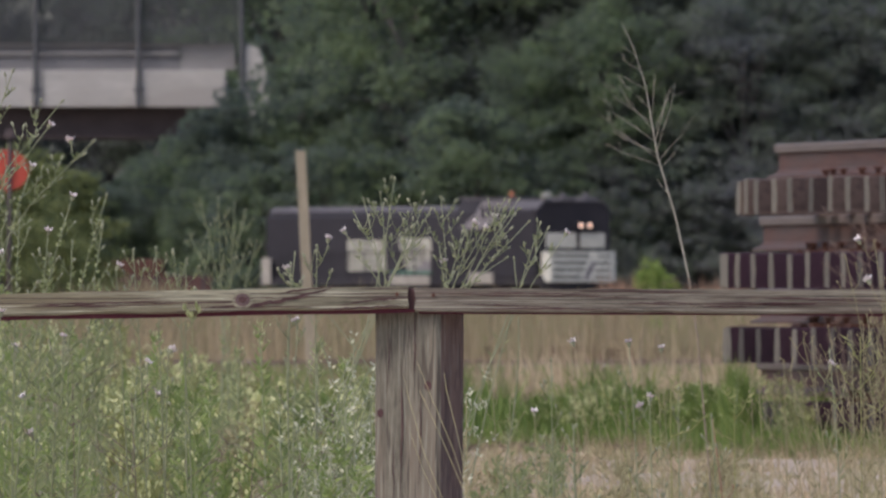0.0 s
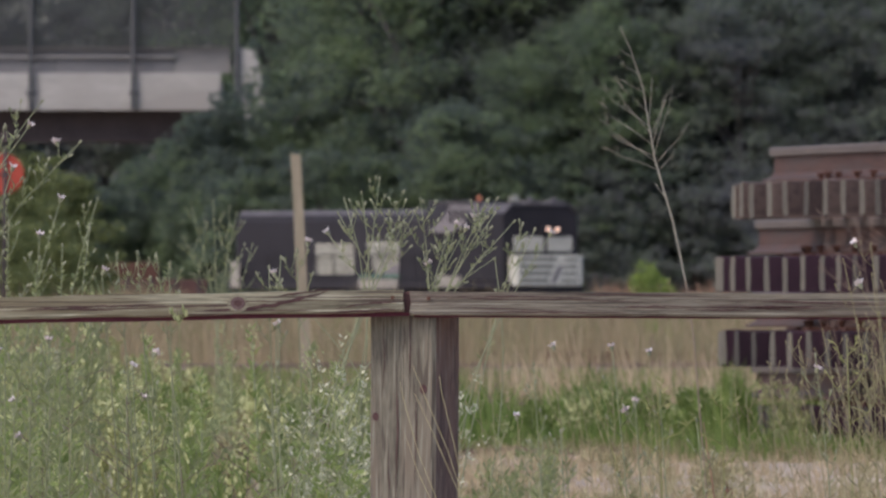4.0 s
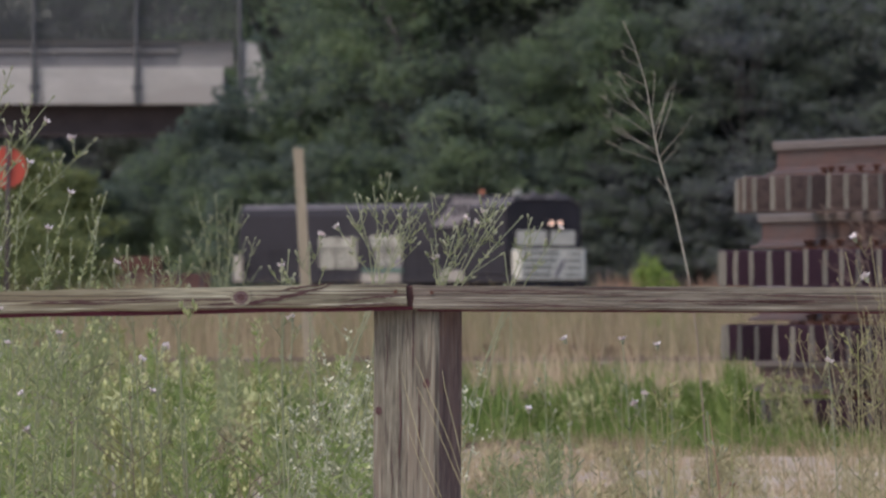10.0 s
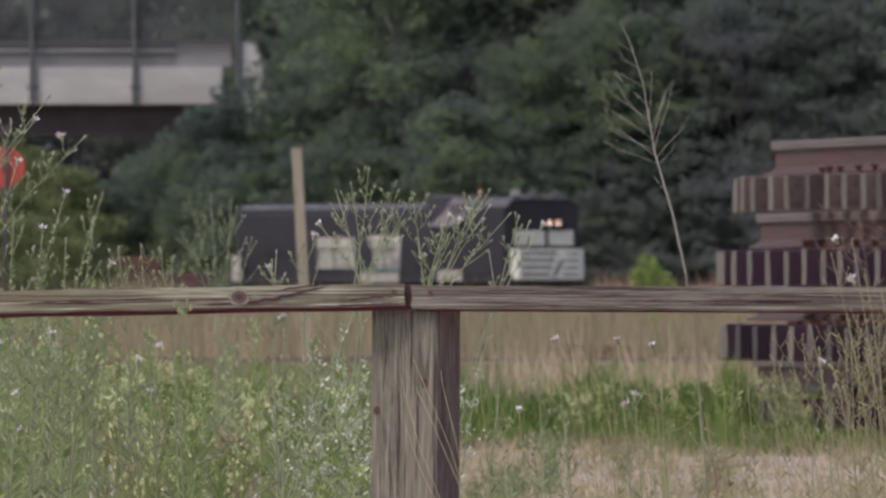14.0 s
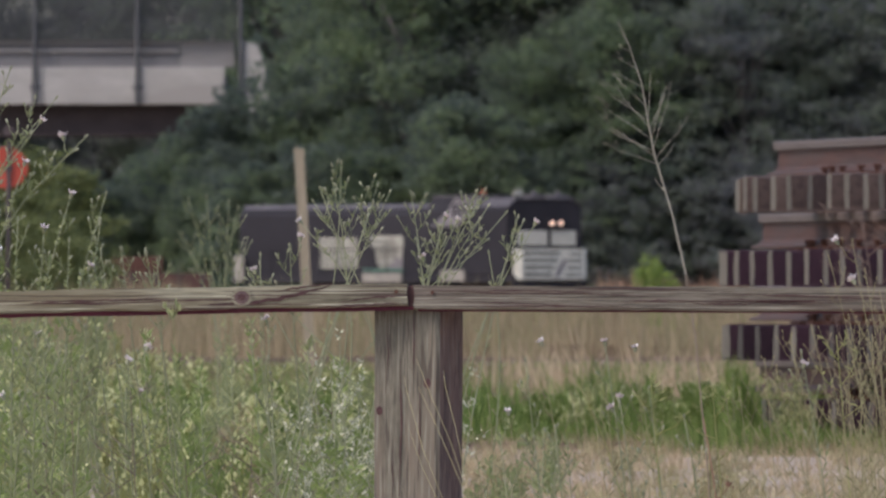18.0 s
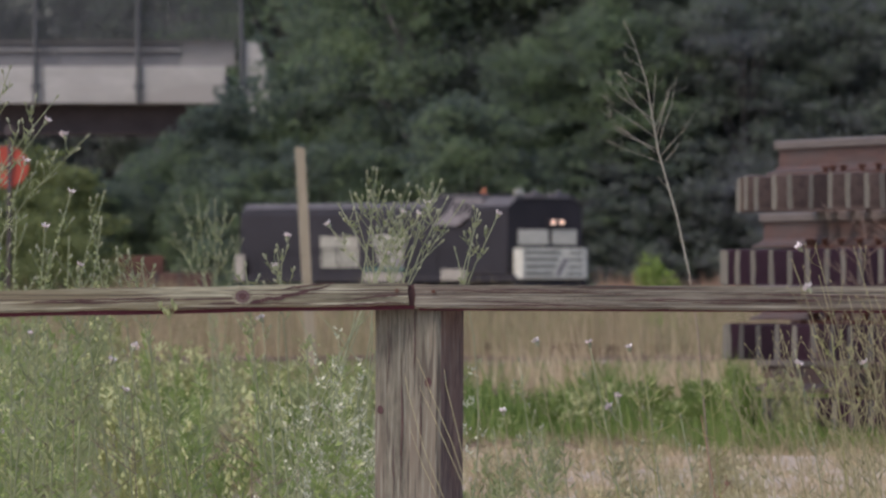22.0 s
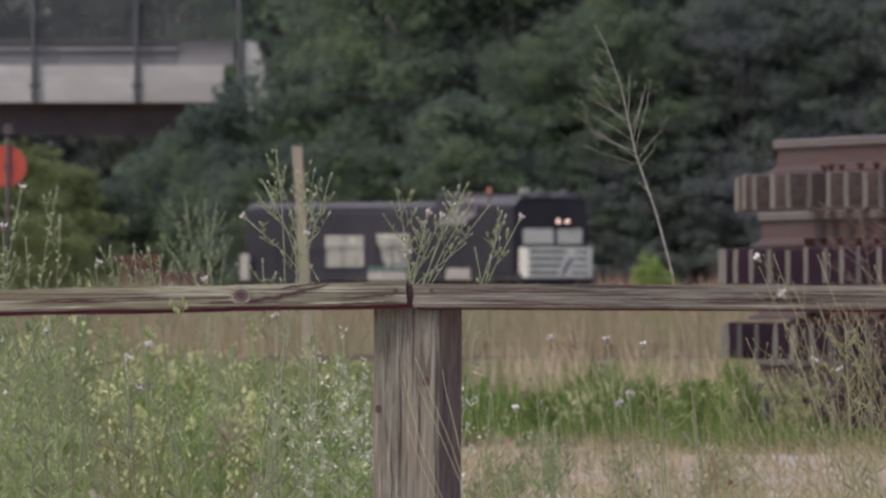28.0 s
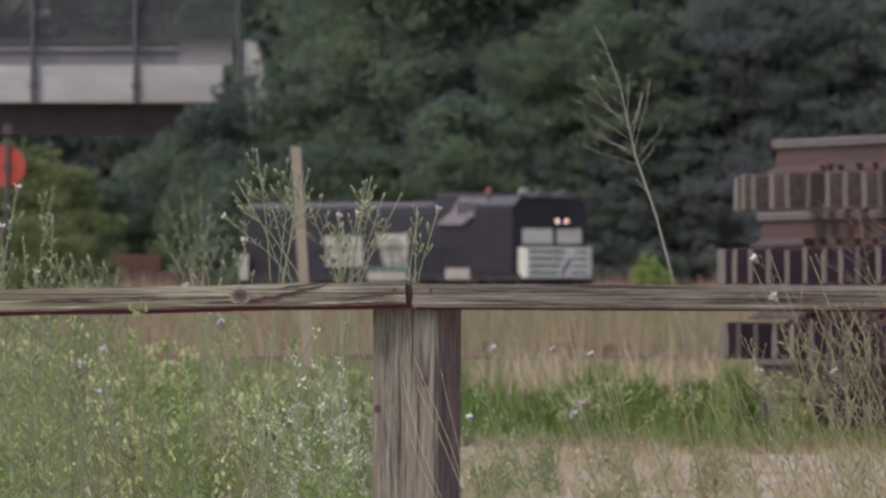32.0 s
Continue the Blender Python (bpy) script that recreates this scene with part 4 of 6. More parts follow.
# ---------------------------------------------------------------- dead sapling
def sapling():
    """Leafless, pale, with fine upswept side twigs."""
    x0 = 0.722
    s = thing("dead_sapling", pose(x0, 45, 0), "tall leafless bleached sapling with fine twigs", "sapling")
    stem = Mesh()
    spine = [(0.0, 0.0), (-0.012, 0.3), (-0.045, 0.68), (-0.068, 0.84), (-0.103, 1.0), (-0.150, 1.16), (-0.166, 1.25), (-0.183, 1.35), (-0.215, 1.45), (-0.245, 1.515)]
    stem.tube([(x, 0, z) for x, z in spine], [0.0019, 0.0020, 0.0023, 0.0026, 0.0026, 0.0025, 0.0020, 0.0015, 0.0011, 0.0006], sides=6)
    stem.m = [1 if sum(stem.v[i][2] for i in f) / len(f) < 0.86 else 0 for f in stem.f]
    link("stem", stem.data("stem", [BARK_DEAD, BARK_STEM], smooth=True), s)
    twigs = ((1.135, -0.145, 0.060, 2), (1.155, -0.158, 0.125, 4), (1.20, -0.150, 0.120, 4), (1.25, -0.130, 0.105, 3), (1.29, -0.085, 0.090, 2), (1.17, -0.120, 0.060, 2),
             (1.13, 0.045, 0.060, 1), (1.15, 0.088, 0.115, 2), (1.175, 0.050, 0.185, 2), (1.20, 0.030, 0.130, 2), (1.225, 0.045, 0.120, 2), (1.255, 0.008, 0.125, 1),
             (1.39, -0.050, 0.030, 1), (1.34, -0.060, 0.035, 1), (1.43, -0.035, 0.025, 0), (1.23, -0.090, 0.120, 2), (1.06, -0.03, 0.04, 0))
    r = random.Random(3)
    for z, dx, dz, forks in twigs:
        k = next(i for i in range(len(spine) - 1) if spine[i + 1][1] >= z)
        u = (z - spine[k][1]) / (spine[k + 1][1] - spine[k][1])
        x = spine[k][0] + u * (spine[k + 1][0] - spine[k][0])
        dy = r.uniform(-0.06, 0.06)
        b = Mesh()
        pts = [(x, 0, z), (x + dx * 0.32, dy * 0.4, z + dz * 0.30), (x + dx * 0.72, dy * 0.8, z + dz * 0.62), (x + dx, dy, z + dz)]
        b.tube(pts, [0.0011, 0.0009, 0.0007, 0.0005], sides=5)
        for f in range(forks):
            w = r.uniform(0.3, 0.85)
            q = Vector(pts[1]).lerp(Vector(pts[3]), w)
            e = q + Vector((math.copysign(r.uniform(0.01, 0.045), dx) * r.choice((1, 1, 0.3)), r.uniform(-0.03, 0.03), r.uniform(0.008, 0.03)))
            b.tube([q, q.lerp(e, 0.5) + Vector((0.004, 0, 0)), e], [0.0006, 0.0005, 0.0004], sides=4)
        link("twig", b.data("twig", [BARK_DEAD], smooth=True), s)
    return s


SAPLING = sapling()


# ---------------------------------------------------------------- wild flowers and weeds
def bud_data():
    b = Mesh()
    b.tube([(0, 0, -0.002), (0, 0, 0.001), (0, 0, 0.004), (0, 0, 0.0072), (0, 0, 0.0100)], [0.0009, 0.0021, 0.0028, 0.0023, 0.0011], sides=7)
    return b.data("bud", [BUD], smooth=True)


def flower_data(seed, size=1.0):
    r = random.Random(seed)
    b = Mesh()
    b.tube([(0, 0, -0.003), (0, 0, 0.002), (0, 0, 0.007), (0, 0, 0.010)], [0.0015, 0.0046, 0.005, 0.003], 1, 7)
    for i in range(34):
        a = 2 * math.pi * i / 13 + r.uniform(-0.1, 0.1)
        up = r.uniform(-0.1, 0.8)
        l = r.uniform(0.006, 0.0105) * size
        tip = (math.cos(a) * l, math.sin(a) * l, 0.009 + l * up)
        b.blade((math.cos(a) * 0.002, math.sin(a) * 0.002, 0.008), tip, 0.005 * size, 0, (-math.sin(a), math.cos(a), 0.2))
    return b.data("flower", [PETAL, BUD])


def seed_head_data():
    b = Mesh()
    b.tube([(0, 0, -0.001), (0, 0, 0.002), (0, 0, 0.0055)], [0.0007, 0.0016, 0.0006], sides=5)
    return b.data("seed_head", [SEED_HEAD], smooth=True)


BUDS = bud_data()
SEED_HEADS = seed_head_data()
FLOWERS = [flower_data(i, 1.15 + 0.12 * i) for i in range(3)]
SWAYS = []


def knapweed(base, tip, seed, flowers=1, twigs=6, reach=0.12, gust="stems", gain=1.0, dry=False, group="knapweeds behind the fence", bare=0.5, leaves=12, arch=1.6, via=None):
    """One upright stem from base to tip (x, y, z), forking above into ascending twigs that fork again, a bud or a flower on every end."""
    r = random.Random(seed)
    bx, by, bz = base
    tx, ty, tz = tip[0] - bx, tip[1] - by, tip[2] - bz
    k = thing("knapweed", pose(bx, by, bz), "thin branched knapweed with small buds" + (" and pale pink flowers" if flowers else ""), "wild flower", group)
    stem = Mesh()
    bow = r.uniform(-0.02, 0.02) * tz
    thin = 0.64 if dry else 1.0

    def sidle(u):
        if via is None:
            return tx * u ** arch
        vx, vu = via[0] - bx, (via[1] - bz) / tz
        return vx * u * (u - 1) / (vu * (vu - 1)) + tx * u * (u - vu) / (1 - vu)

    def at(u):
        return Vector((sidle(u) + bow * math.sin(math.pi * u), ty * u + 0.008 * math.sin(u * 9 + seed), tz * u))

    pts = [at(i / 9) for i in range(10)]
    pts[0].z -= 0.02
    stem.tube(pts, [(0.0024 - 0.0013 * i / 9) * thin for i in range(10)], 0, 5)
    ends = [(pts[-1], pts[-1] - pts[-2])]
    for i in range(twigs):
        u = bare + (0.97 - bare) * (i + r.random() * 0.8) / twigs
        p = at(u)
        up = (at(min(u + 0.03, 1.0)) - at(u - 0.03)).normalized()
        side = 1 if (i + seed) % 2 else -1
        l = reach * (1.2 - 0.75 * (u - bare) / (1 - bare)) * r.uniform(0.65, 1.15)
        a = r.uniform(0.5, 0.95) * side
        across = Vector((math.cos(r.uniform(-0.9, 0.9)), r.uniform(-0.7, 0.7), 0))
        way = (up * math.cos(a) + across * math.sin(a)).normalized()
        q = p + way * l * 0.45
        e = q + (way + up * 0.75).normalized() * l * 0.6
        stem.tube([p, q, q.lerp(e, 0.55) + up * 0.002, e], [0.0013 * thin, 0.0012 * thin, 0.0011 * thin, 0.0009 * thin], 0, 4)
        ends.append((e, e - q))
        for j in range(r.choice((0, 1, 1, 2))):
            s = q.lerp(e, r.uniform(-0.2, 0.75))
            turn = side if j % 2 else -side
            f = s + Vector((r.uniform(0.006, 0.018) * turn, r.uniform(-0.012, 0.012), r.uniform(0.018, 0.036)))
            stem.tube([s, s.lerp(f, 0.5) + Vector((0.003 * turn, 0, 0)), f], [0.0011 * thin, 0.001 * thin, 0.0008 * thin], 0, 4)
            ends.append((f, f - s))
        for j in range(0 if dry else 5):
            s = p.lerp(q, r.uniform(0.1, 1)) if j % 2 else q.lerp(e, r.uniform(0, 0.9))
            stem.blade(s, s + Vector((r.gauss(0, 0.007), r.gauss(0, 0.007), r.uniform(0.008, 0.018))), 0.004, 1)
    for i in range(leaves):
        u = r.uniform(0.15, 0.95)
        p = at(u)
        a = r.uniform(0, 6.28)
        l = 0.05 * (1.1 - u)
        stem.blade(p, p + Vector((math.cos(a) * l, math.sin(a) * l, l * 0.8)), 0.004 if leaves < 20 else 0.0075, 1)
    link("stem", stem.data("stem", [STALK if dry else WEED_STEM, STALK_LEAF if dry else WEED_LEAF], smooth=True), k)
    order = sorted(range(len(ends)), key=lambda i: -ends[i][0].z + r.uniform(0, 0.12))
    bloom = set(order[:flowers]) if flowers else set()
    for i, (p, way) in enumerate(ends):
        m = Matrix.Translation(p) @ way.to_track_quat("Z", "Y").to_matrix().to_4x4()
        if i in bloom:
            link("flower", FLOWERS[i % 3], k, m, "pale pink flower head")
        else:
            link("seed_head" if dry else "bud", SEED_HEADS if dry else BUDS, k, m)
    SWAYS.append((k, (bx, by, bz), gust, gain * r.uniform(0.95, 1.05), 0.0 if gust in ("fork", "stems") else r.uniform(-0.15, 0.15), seed))
    return k


# behind the post, in the middle of the view: sway, root, the point where the stems part, and for each stem its tip, flowers, twigs and their reach
PLANTS = (
    ('fork', -0.46, (-0.1471, 0.8013), (
        (-0.125, 1.0592, 0, 3, 0.055),
        (-0.1614, 1.0292, 0, 2, 0.05),
        (-0.1953, 1.0123, 0, 2, 0.055),
        (-0.2135, 0.9811, 0, 2, 0.045),
        (-0.2396, 0.9368, 1, 2, 0.04),
        (-0.0547, 1.0071, 0, 4, 0.06),
        (-0.0352, 0.9889, 0, 3, 0.055),
        (-0.0768, 0.9511, 0, 4, 0.065),
    )),
    ('stems', -0.122, (-0.0599, 0.8143), (
        (-0.1016, 1.0188, 0, 4, 0.06),
        (-0.0885, 0.9121, 1, 2, 0.05),
        (-0.0195, 0.9759, 1, 3, 0.05),
        (0.0052, 0.9563, 1, 2, 0.05),
        (-0.0312, 0.9446, 0, 3, 0.05),
    )),
    ('stems', -0.122, (-0.0312, 0.8143), (
        (0.0469, 1.0279, 0, 3, 0.055),
        (0.0677, 1.0319, 0, 3, 0.06),
        (0.0742, 0.9967, 1, 3, 0.05),
        (0.1146, 0.9824, 0, 2, 0.055),
        (0.0625, 0.8951, 0, 3, 0.05),
    )),
    ('stems', -0.005, (0.1094, 0.8143), (
        (0.0833, 0.8833, 0, 1, 0.02),
        (0.1419, 0.9681, 0, 3, 0.03),
        (0.1588, 0.9602, 0, 1, 0.03),
        (0.1927, 0.9524, 1, 2, 0.03),
    )),
    ('fork', -0.291, (-0.3437, 0.8078), (
        (-0.3489, 0.8833, 1, 1, 0.03),
        (-0.3658, 0.843, 0, 2, 0.03),
        (-0.3724, 0.8352, 0, 1, 0.03),
    )),
)
for i, (gust, root, (vx, vz), stems) in enumerate(PLANTS):
    for j, (tx, tz, flowers, twigs, reach) in enumerate(stems):
        y = 39.0 + 0.07 * ((j * 5 + i) % 7)
        knapweed((root + 0.012 * (j % 3), y, 0), (tx, y + 0.03, tz), 100 + 20 * i + j, flowers, twigs, reach, gust, 1.0, bare=0.88, leaves=8, via=(vx + 0.006 * (j % 4 - 1.5), vz))
# towards the disc sign
for i, (tip, root, flowers, twigs, reach) in enumerate((
        ((-0.745, 36.0, 1.115), -1.06, 1, 8, 0.05), ((-0.850, 36.2, 1.150), -1.09, 1, 6, 0.05), ((-0.915, 36.1, 1.265), -1.06, 0, 6, 0.06), ((-0.825, 36.4, 1.205), -1.10, 0, 6, 0.05),
        ((-0.885, 36.2, 1.060), -1.04, 1, 4, 0.09), ((-0.795, 36.3, 0.995), -0.93, 1, 5, 0.09), ((-0.725, 36.6, 1.000), -0.84, 0, 5, 0.09), ((-0.845, 36.2, 0.920), -0.88, 1, 6, 0.10),
        ((-0.955, 36.7, 1.063), -1.03, 0, 4, 0.10), ((-0.735, 36.4, 0.935), -0.8, 0, 6, 0.1), ((-0.913, 36.5, 0.946), -0.93, 1, 6, 0.1), ((-0.80, 36.5, 0.900), -0.82, 0, 6, 0.1))):
    knapweed((root, tip[1] + 0.2, 0), tip, 200 + i, flowers, twigs, reach, "west", 1.0 if tip[2] > 1.0 else 0.55, leaves=14 if tip[2] > 1.08 else 90, arch=4.0 if i < 4 else 2.4, bare=0.8 if i < 4 else 0.55)
for i, (tip, flowers) in enumerate((((-0.6687, 36.8, 0.8734), 0), ((-0.6161, 36.6, 0.8851), 0), ((-0.5739, 36.4, 0.876), 0), ((-0.5596, 36.9, 0.8613), 0), ((-0.3325, 36.6, 0.8546), 0), ((-0.2692, 36.8, 0.8919), 1),
                                    ((-0.6899, 36.3, 0.8418), 1))):
    knapweed((tip[0] * 0.96, tip[1] + 0.2, 0), tip, 300 + i, flowers, 5, 0.07, "low", 1.0, bare=0.8)
# leafy plants further off
for i, tip in enumerate(((-0.800, 60, 1.139), (-0.872, 60.5, 1.115), (-0.690, 59, 1.090), (-0.745, 61, 1.124), (-0.660, 60, 0.985), (-0.905, 60.4, 1.010))):
    knapweed((-0.775 + 0.006 * i, tip[1], 0), tip, 340 + i, 0, 4, 0.12, "leafy", 1.0, group="leafy weeds in the field", bare=0.72, leaves=26, arch=3.0)
# on the near side of the fence beside the stacked panels
for i, (tip, flowers) in enumerate((((0.7734, 34, 0.7244), 0), ((0.7237, 33.8, 0.6908), 0), ((0.8179, 34.2, 0.8668), 1), ((0.8642, 34, 0.8947), 1), ((0.8397, 33.7, 0.7474), 0), ((0.8787, 33.9, 0.8377), 1),
                                    ((0.797, 33.8, 0.6569), 1), ((0.7016, 34.1, 0.6331), 0), ((0.8782, 34.1, 0.6786), 0), ((0.6633, 33.6, 0.6016), 0), ((0.826, 33.6, 0.6016), 1), ((0.9099, 33.8, 0.7924), 0),
                                    ((0.9494, 34, 0.8947), 1), ((0.9635, 33.7, 0.7924), 0))):
    knapweed((tip[0] + 0.07, tip[1], 0), tip, 400 + i, flowers if i % 2 else 0, 6, 0.10, "east", 1.0, dry=True, group="weeds in front of the fence", bare=0.55, leaves=14, arch=2.4)
for i in range(4):
    tip = (0.93 + 0.036 * i, 33.5 + (i * 0.37) % 1.0, 0.66 + (i * 0.071) % 0.25)
    knapweed((tip[0] + 0.10, tip[1], 0), tip, 450 + i, 1 if i % 4 == 0 else 0, 8, 0.11, "east", 1.0, dry=True, group="weeds in front of the fence", leaves=14, arch=2.4)
for i, tip in enumerate(((0.9046, 36.4, 0.7229), (0.9363, 36.5, 0.6959), (0.8778, 36.3, 0.6575), (0.9548, 36.6, 0.7445))):
    knapweed((tip[0] + 0.01, tip[1], 0), tip, 480 + i, 0, 12, 0.09, "east", 0.25, True, "weeds beside the stacked panels", 0.5)
# scattered flowers above the sandy strip
for i, (tip, flowers) in enumerate((((0.2856, 37.5, 0.6873), 1), ((0.4295, 38.5, 0.6758), 1), ((0.5132, 39, 0.6615), 1), ((0.4548, 37, 0.5514), 2), ((0.2043, 38, 0.5211), 1), ((0.252, 38.5, 0.6398), 0),
                                    ((0.3503, 38, 0.5655), 0), ((0.5907, 37, 0.5217), 0), ((0.693, 38, 0.6417), 0), ((0.8771, 38, 0.6607), 1), ((0.108, 37.6, 0.6305), 0), ((0.5308, 38.2, 0.5771), 0),
                                    ((0.1528, 37.8, 0.5666), 0), ((0.2932, 37.2, 0.4955), 0), ((0.3947, 37.4, 0.5127), 0))):
    knapweed((tip[0] + 0.02, tip[1], 0), tip, 500 + i, flowers, 4, 0.07, "low", 1.3, dry=i % 2 == 0, group="knapweeds by the sandy strip")
# single flowers over the weeds
for i, (tip, flowers) in enumerate((((-0.958, 38, 0.668), 1), ((-0.838, 37.6, 0.691), 1), ((-0.624, 38.4, 0.662), 1), ((-0.325, 38, 0.713), 1), ((-0.655, 37.8, 0.630), 2), ((-0.905, 38.2, 0.560), 1), ((-0.88, 37.5, 0.470), 1))):
    knapweed((tip[0] - 0.02, tip[1], 0), tip, 560 + i, flowers, 5, 0.07, "low", 1.1, group="knapweeds in the meadow", bare=0.6)
# a thin flower in front of the rail
knapweed((-0.9434, 34.7, 0.06256), (-0.8994, 34.7, 0.7464), 602, 1, 5, 0.06, "low", 1.0, group="weeds in front of the fence")


def weed(b, foot, h, r, style, tone, bulk=1.0):
    """A leafy weed. Materials: 0 stem, 1 leaf, 2 tip, 3 bloom, 4 fresh leaf, 5 straw."""
    lean_x, lean_y = r.gauss(0, 0.10), r.gauss(0, 0.10)
    top = foot + Vector((lean_x, lean_y, 1)) * h
    mid = foot.lerp(top, 0.5) + Vector((r.gauss(0, 0.012), 0, 0))

    def at(u):
        return foot.lerp(mid, u * 2) if u < 0.5 else mid.lerp(top, u * 2 - 1)

    b.tube([foot, mid, top], [0.0024, 0.002, 0.001], 5 if tone == 5 else 0, 3)

    def spray(e, n, size, mat):
        size *= bulk
        for _ in range(n):
            q = e + Vector((r.gauss(0, size * 0.5), r.gauss(0, size * 0.5), r.uniform(-2.2, 0.8) * size))
            b.blade(q, q + Vector((r.gauss(0, size * 0.7), r.gauss(0, size * 0.7), r.uniform(0.6, 1.6) * size)), size * r.uniform(0.5, 0.9), mat)

    def tips(e, n, size):
        """Upright oval buds crowded on a shoot."""
        for k in range(n):
            q = e + Vector((r.gauss(0, size * 0.55), r.gauss(0, size * 0.55), -size * r.uniform(0.0, 2.6)))
            l = size * r.uniform(0.9, 1.5)
            lean_b = Vector((r.gauss(0, 0.25), r.gauss(0, 0.25), 1)) * l
            b.blade(q, q + lean_b, l * 0.62, 2, (1, r.uniform(-0.4, 0.4), 0))
            b.blade(q, q + lean_b, l * 0.62, 2, (r.uniform(-0.4, 0.4), 1, 0))

    if style == "spire":
        for i in range(24):
            u = r.uniform(0.3, 0.95)
            p = at(u)
            a = r.uniform(0, 6.28)
            l = r.uniform(0.03, 0.07) * (1.3 - u * 0.8)
            b.blade(p, p + Vector((math.cos(a) * l * 0.75, math.sin(a) * l * 0.75, l * r.uniform(0.35, 1.0))), r.uniform(0.004, 0.008) * bulk, tone)
        tips(top, r.randrange(1, 7), 0.013 * bulk)
        for i in range(3):
            p = at(r.uniform(0.78, 0.96))
            e = p + Vector((r.gauss(0, 0.025), r.gauss(0, 0.025), r.uniform(0.02, 0.05)))
            b.tube([p, e], [0.001, 0.0008], 0, 3)
            spray(e, 7, 0.009, 2 if r.random() < 0.6 else tone)
    elif style == "plume":
        for i in range(80):
            u = 0.2 + 0.8 * r.random() ** 0.7
            p = at(u) + Vector((r.gauss(0, 0.004), r.gauss(0, 0.004), 0))
            a = r.uniform(0, 6.28)
            l = r.uniform(0.03, 0.055) * (1.25 - u * 0.7)
            b.blade(p, p + Vector((math.cos(a) * l * 0.5, math.sin(a) * l * 0.5, l * r.uniform(0.6, 1.1))), r.uniform(0.004, 0.007) * bulk, tone)
        for i in range(4):
            p = at(r.uniform(0.7, 0.95))
            e = p + Vector((r.gauss(0, 0.024), r.gauss(0, 0.024), r.uniform(0.03, 0.06)))
            b.tube([p, e], [0.0013, 0.001], 0, 3)
            for j in range(14):
                q = p.lerp(e, r.uniform(0.1, 1))
                b.blade(q, q + Vector((r.gauss(0, 0.006), r.gauss(0, 0.006), r.uniform(0.010, 0.02))), r.uniform(0.004, 0.006), tone)
            if r.random() < 0.6:
                tips(e, 4, 0.012)
        tips(top, r.randrange(3, 9), 0.014)
    elif style == "twiggy":
        for i in range(10):
            u = r.uniform(0.3, 0.98)
            p = at(u)
            a = r.uniform(0, 6.28)
            l = r.uniform(0.05, 0.11) * (1.25 - 0.7 * u)
            e = p + Vector((math.cos(a) * l * 0.55, math.sin(a) * l * 0.55, l * r.uniform(0.5, 0.95)))
            b.tube([p, e], [0.0010, 0.0006], tone, 3)
            for j in range(2):
                q = p.lerp(e, r.uniform(0.4, 0.9))
                b.tube([q, q + Vector((r.gauss(0, 0.012), r.gauss(0, 0.012), r.uniform(0.012, 0.03)))], [0.0007, 0.0005], tone, 3)
            spray(e, 2, 0.004, tone)
    elif style == "bushy":
        for i in range(9):
            u = r.uniform(0.35, 0.98)
            p = at(u)
            a = r.uniform(0, 6.28)
            l = r.uniform(0.06, 0.15) * (1.2 - 0.6 * u)
            e = p + Vector((math.cos(a) * l * 0.6, math.sin(a) * l * 0.6, l * r.uniform(0.5, 0.9)))
            b.tube([p, e], [0.0013, 0.0007], 0, 3)
            spray(e, 7, 0.010, tone)
            spray(p.lerp(e, 0.6), 6, 0.010, tone)
            if r.random() < 0.35:
                spray(e + Vector((0, 0, 0.008)), 5, 0.007, 2)
    else:
        for i in range(7):
            p = at(r.uniform(0.6, 0.97))
            e = p + Vector((r.gauss(0, 0.04), r.gauss(0, 0.04), r.uniform(0.02, 0.07)))
            b.tube([p, e], [0.0011, 0.0007], 0, 3)
            spray(e, 6, 0.008, 3)
        for i in range(14):
            p = at(r.uniform(0.3, 0.9))
            a = r.uniform(0, 6.28)
            b.blade(p, p + Vector((math.cos(a) * 0.03, math.sin(a) * 0.03, 0.025)), 0.005, tone)


def meadow(name, count, xr, yr, hr, seed, mats, label, gust, gain, styles=("spire", "bushy"), tones=(1, 1, 4, 5), clump=0.035, rise=0.0, bulk=1.0):
    """A strip of weeds growing in clumps, in one piece, rooted in the middle of its ground."""
    r = random.Random(seed)
    b = Mesh()
    cx, cy = sum(xr) / 2, sum(yr) / 2
    while count > 0:
        x, y = r.uniform(*xr), r.uniform(*yr)
        style, tone, tall = r.choice(styles), r.choice(tones), r.uniform(*hr) + rise * max(0.0, -x - 0.4)
        for _ in range(r.randrange(3, 8)):
            count -= 1
            weed(b, Vector((x - cx + r.gauss(0, clump), y - cy + r.gauss(0, clump * 3), -0.02)), tall * r.uniform(0.72, 1.05), r, style, tone, bulk)
    ob = link(name, b.data(name, mats), m=pose(cx, cy, 0), kind="stuff")
    tagged(ob, label, "weeds")
    SWAYS.append((ob, (cx, cy, 0), gust, gain, r.uniform(-0.3, 0.3), seed))


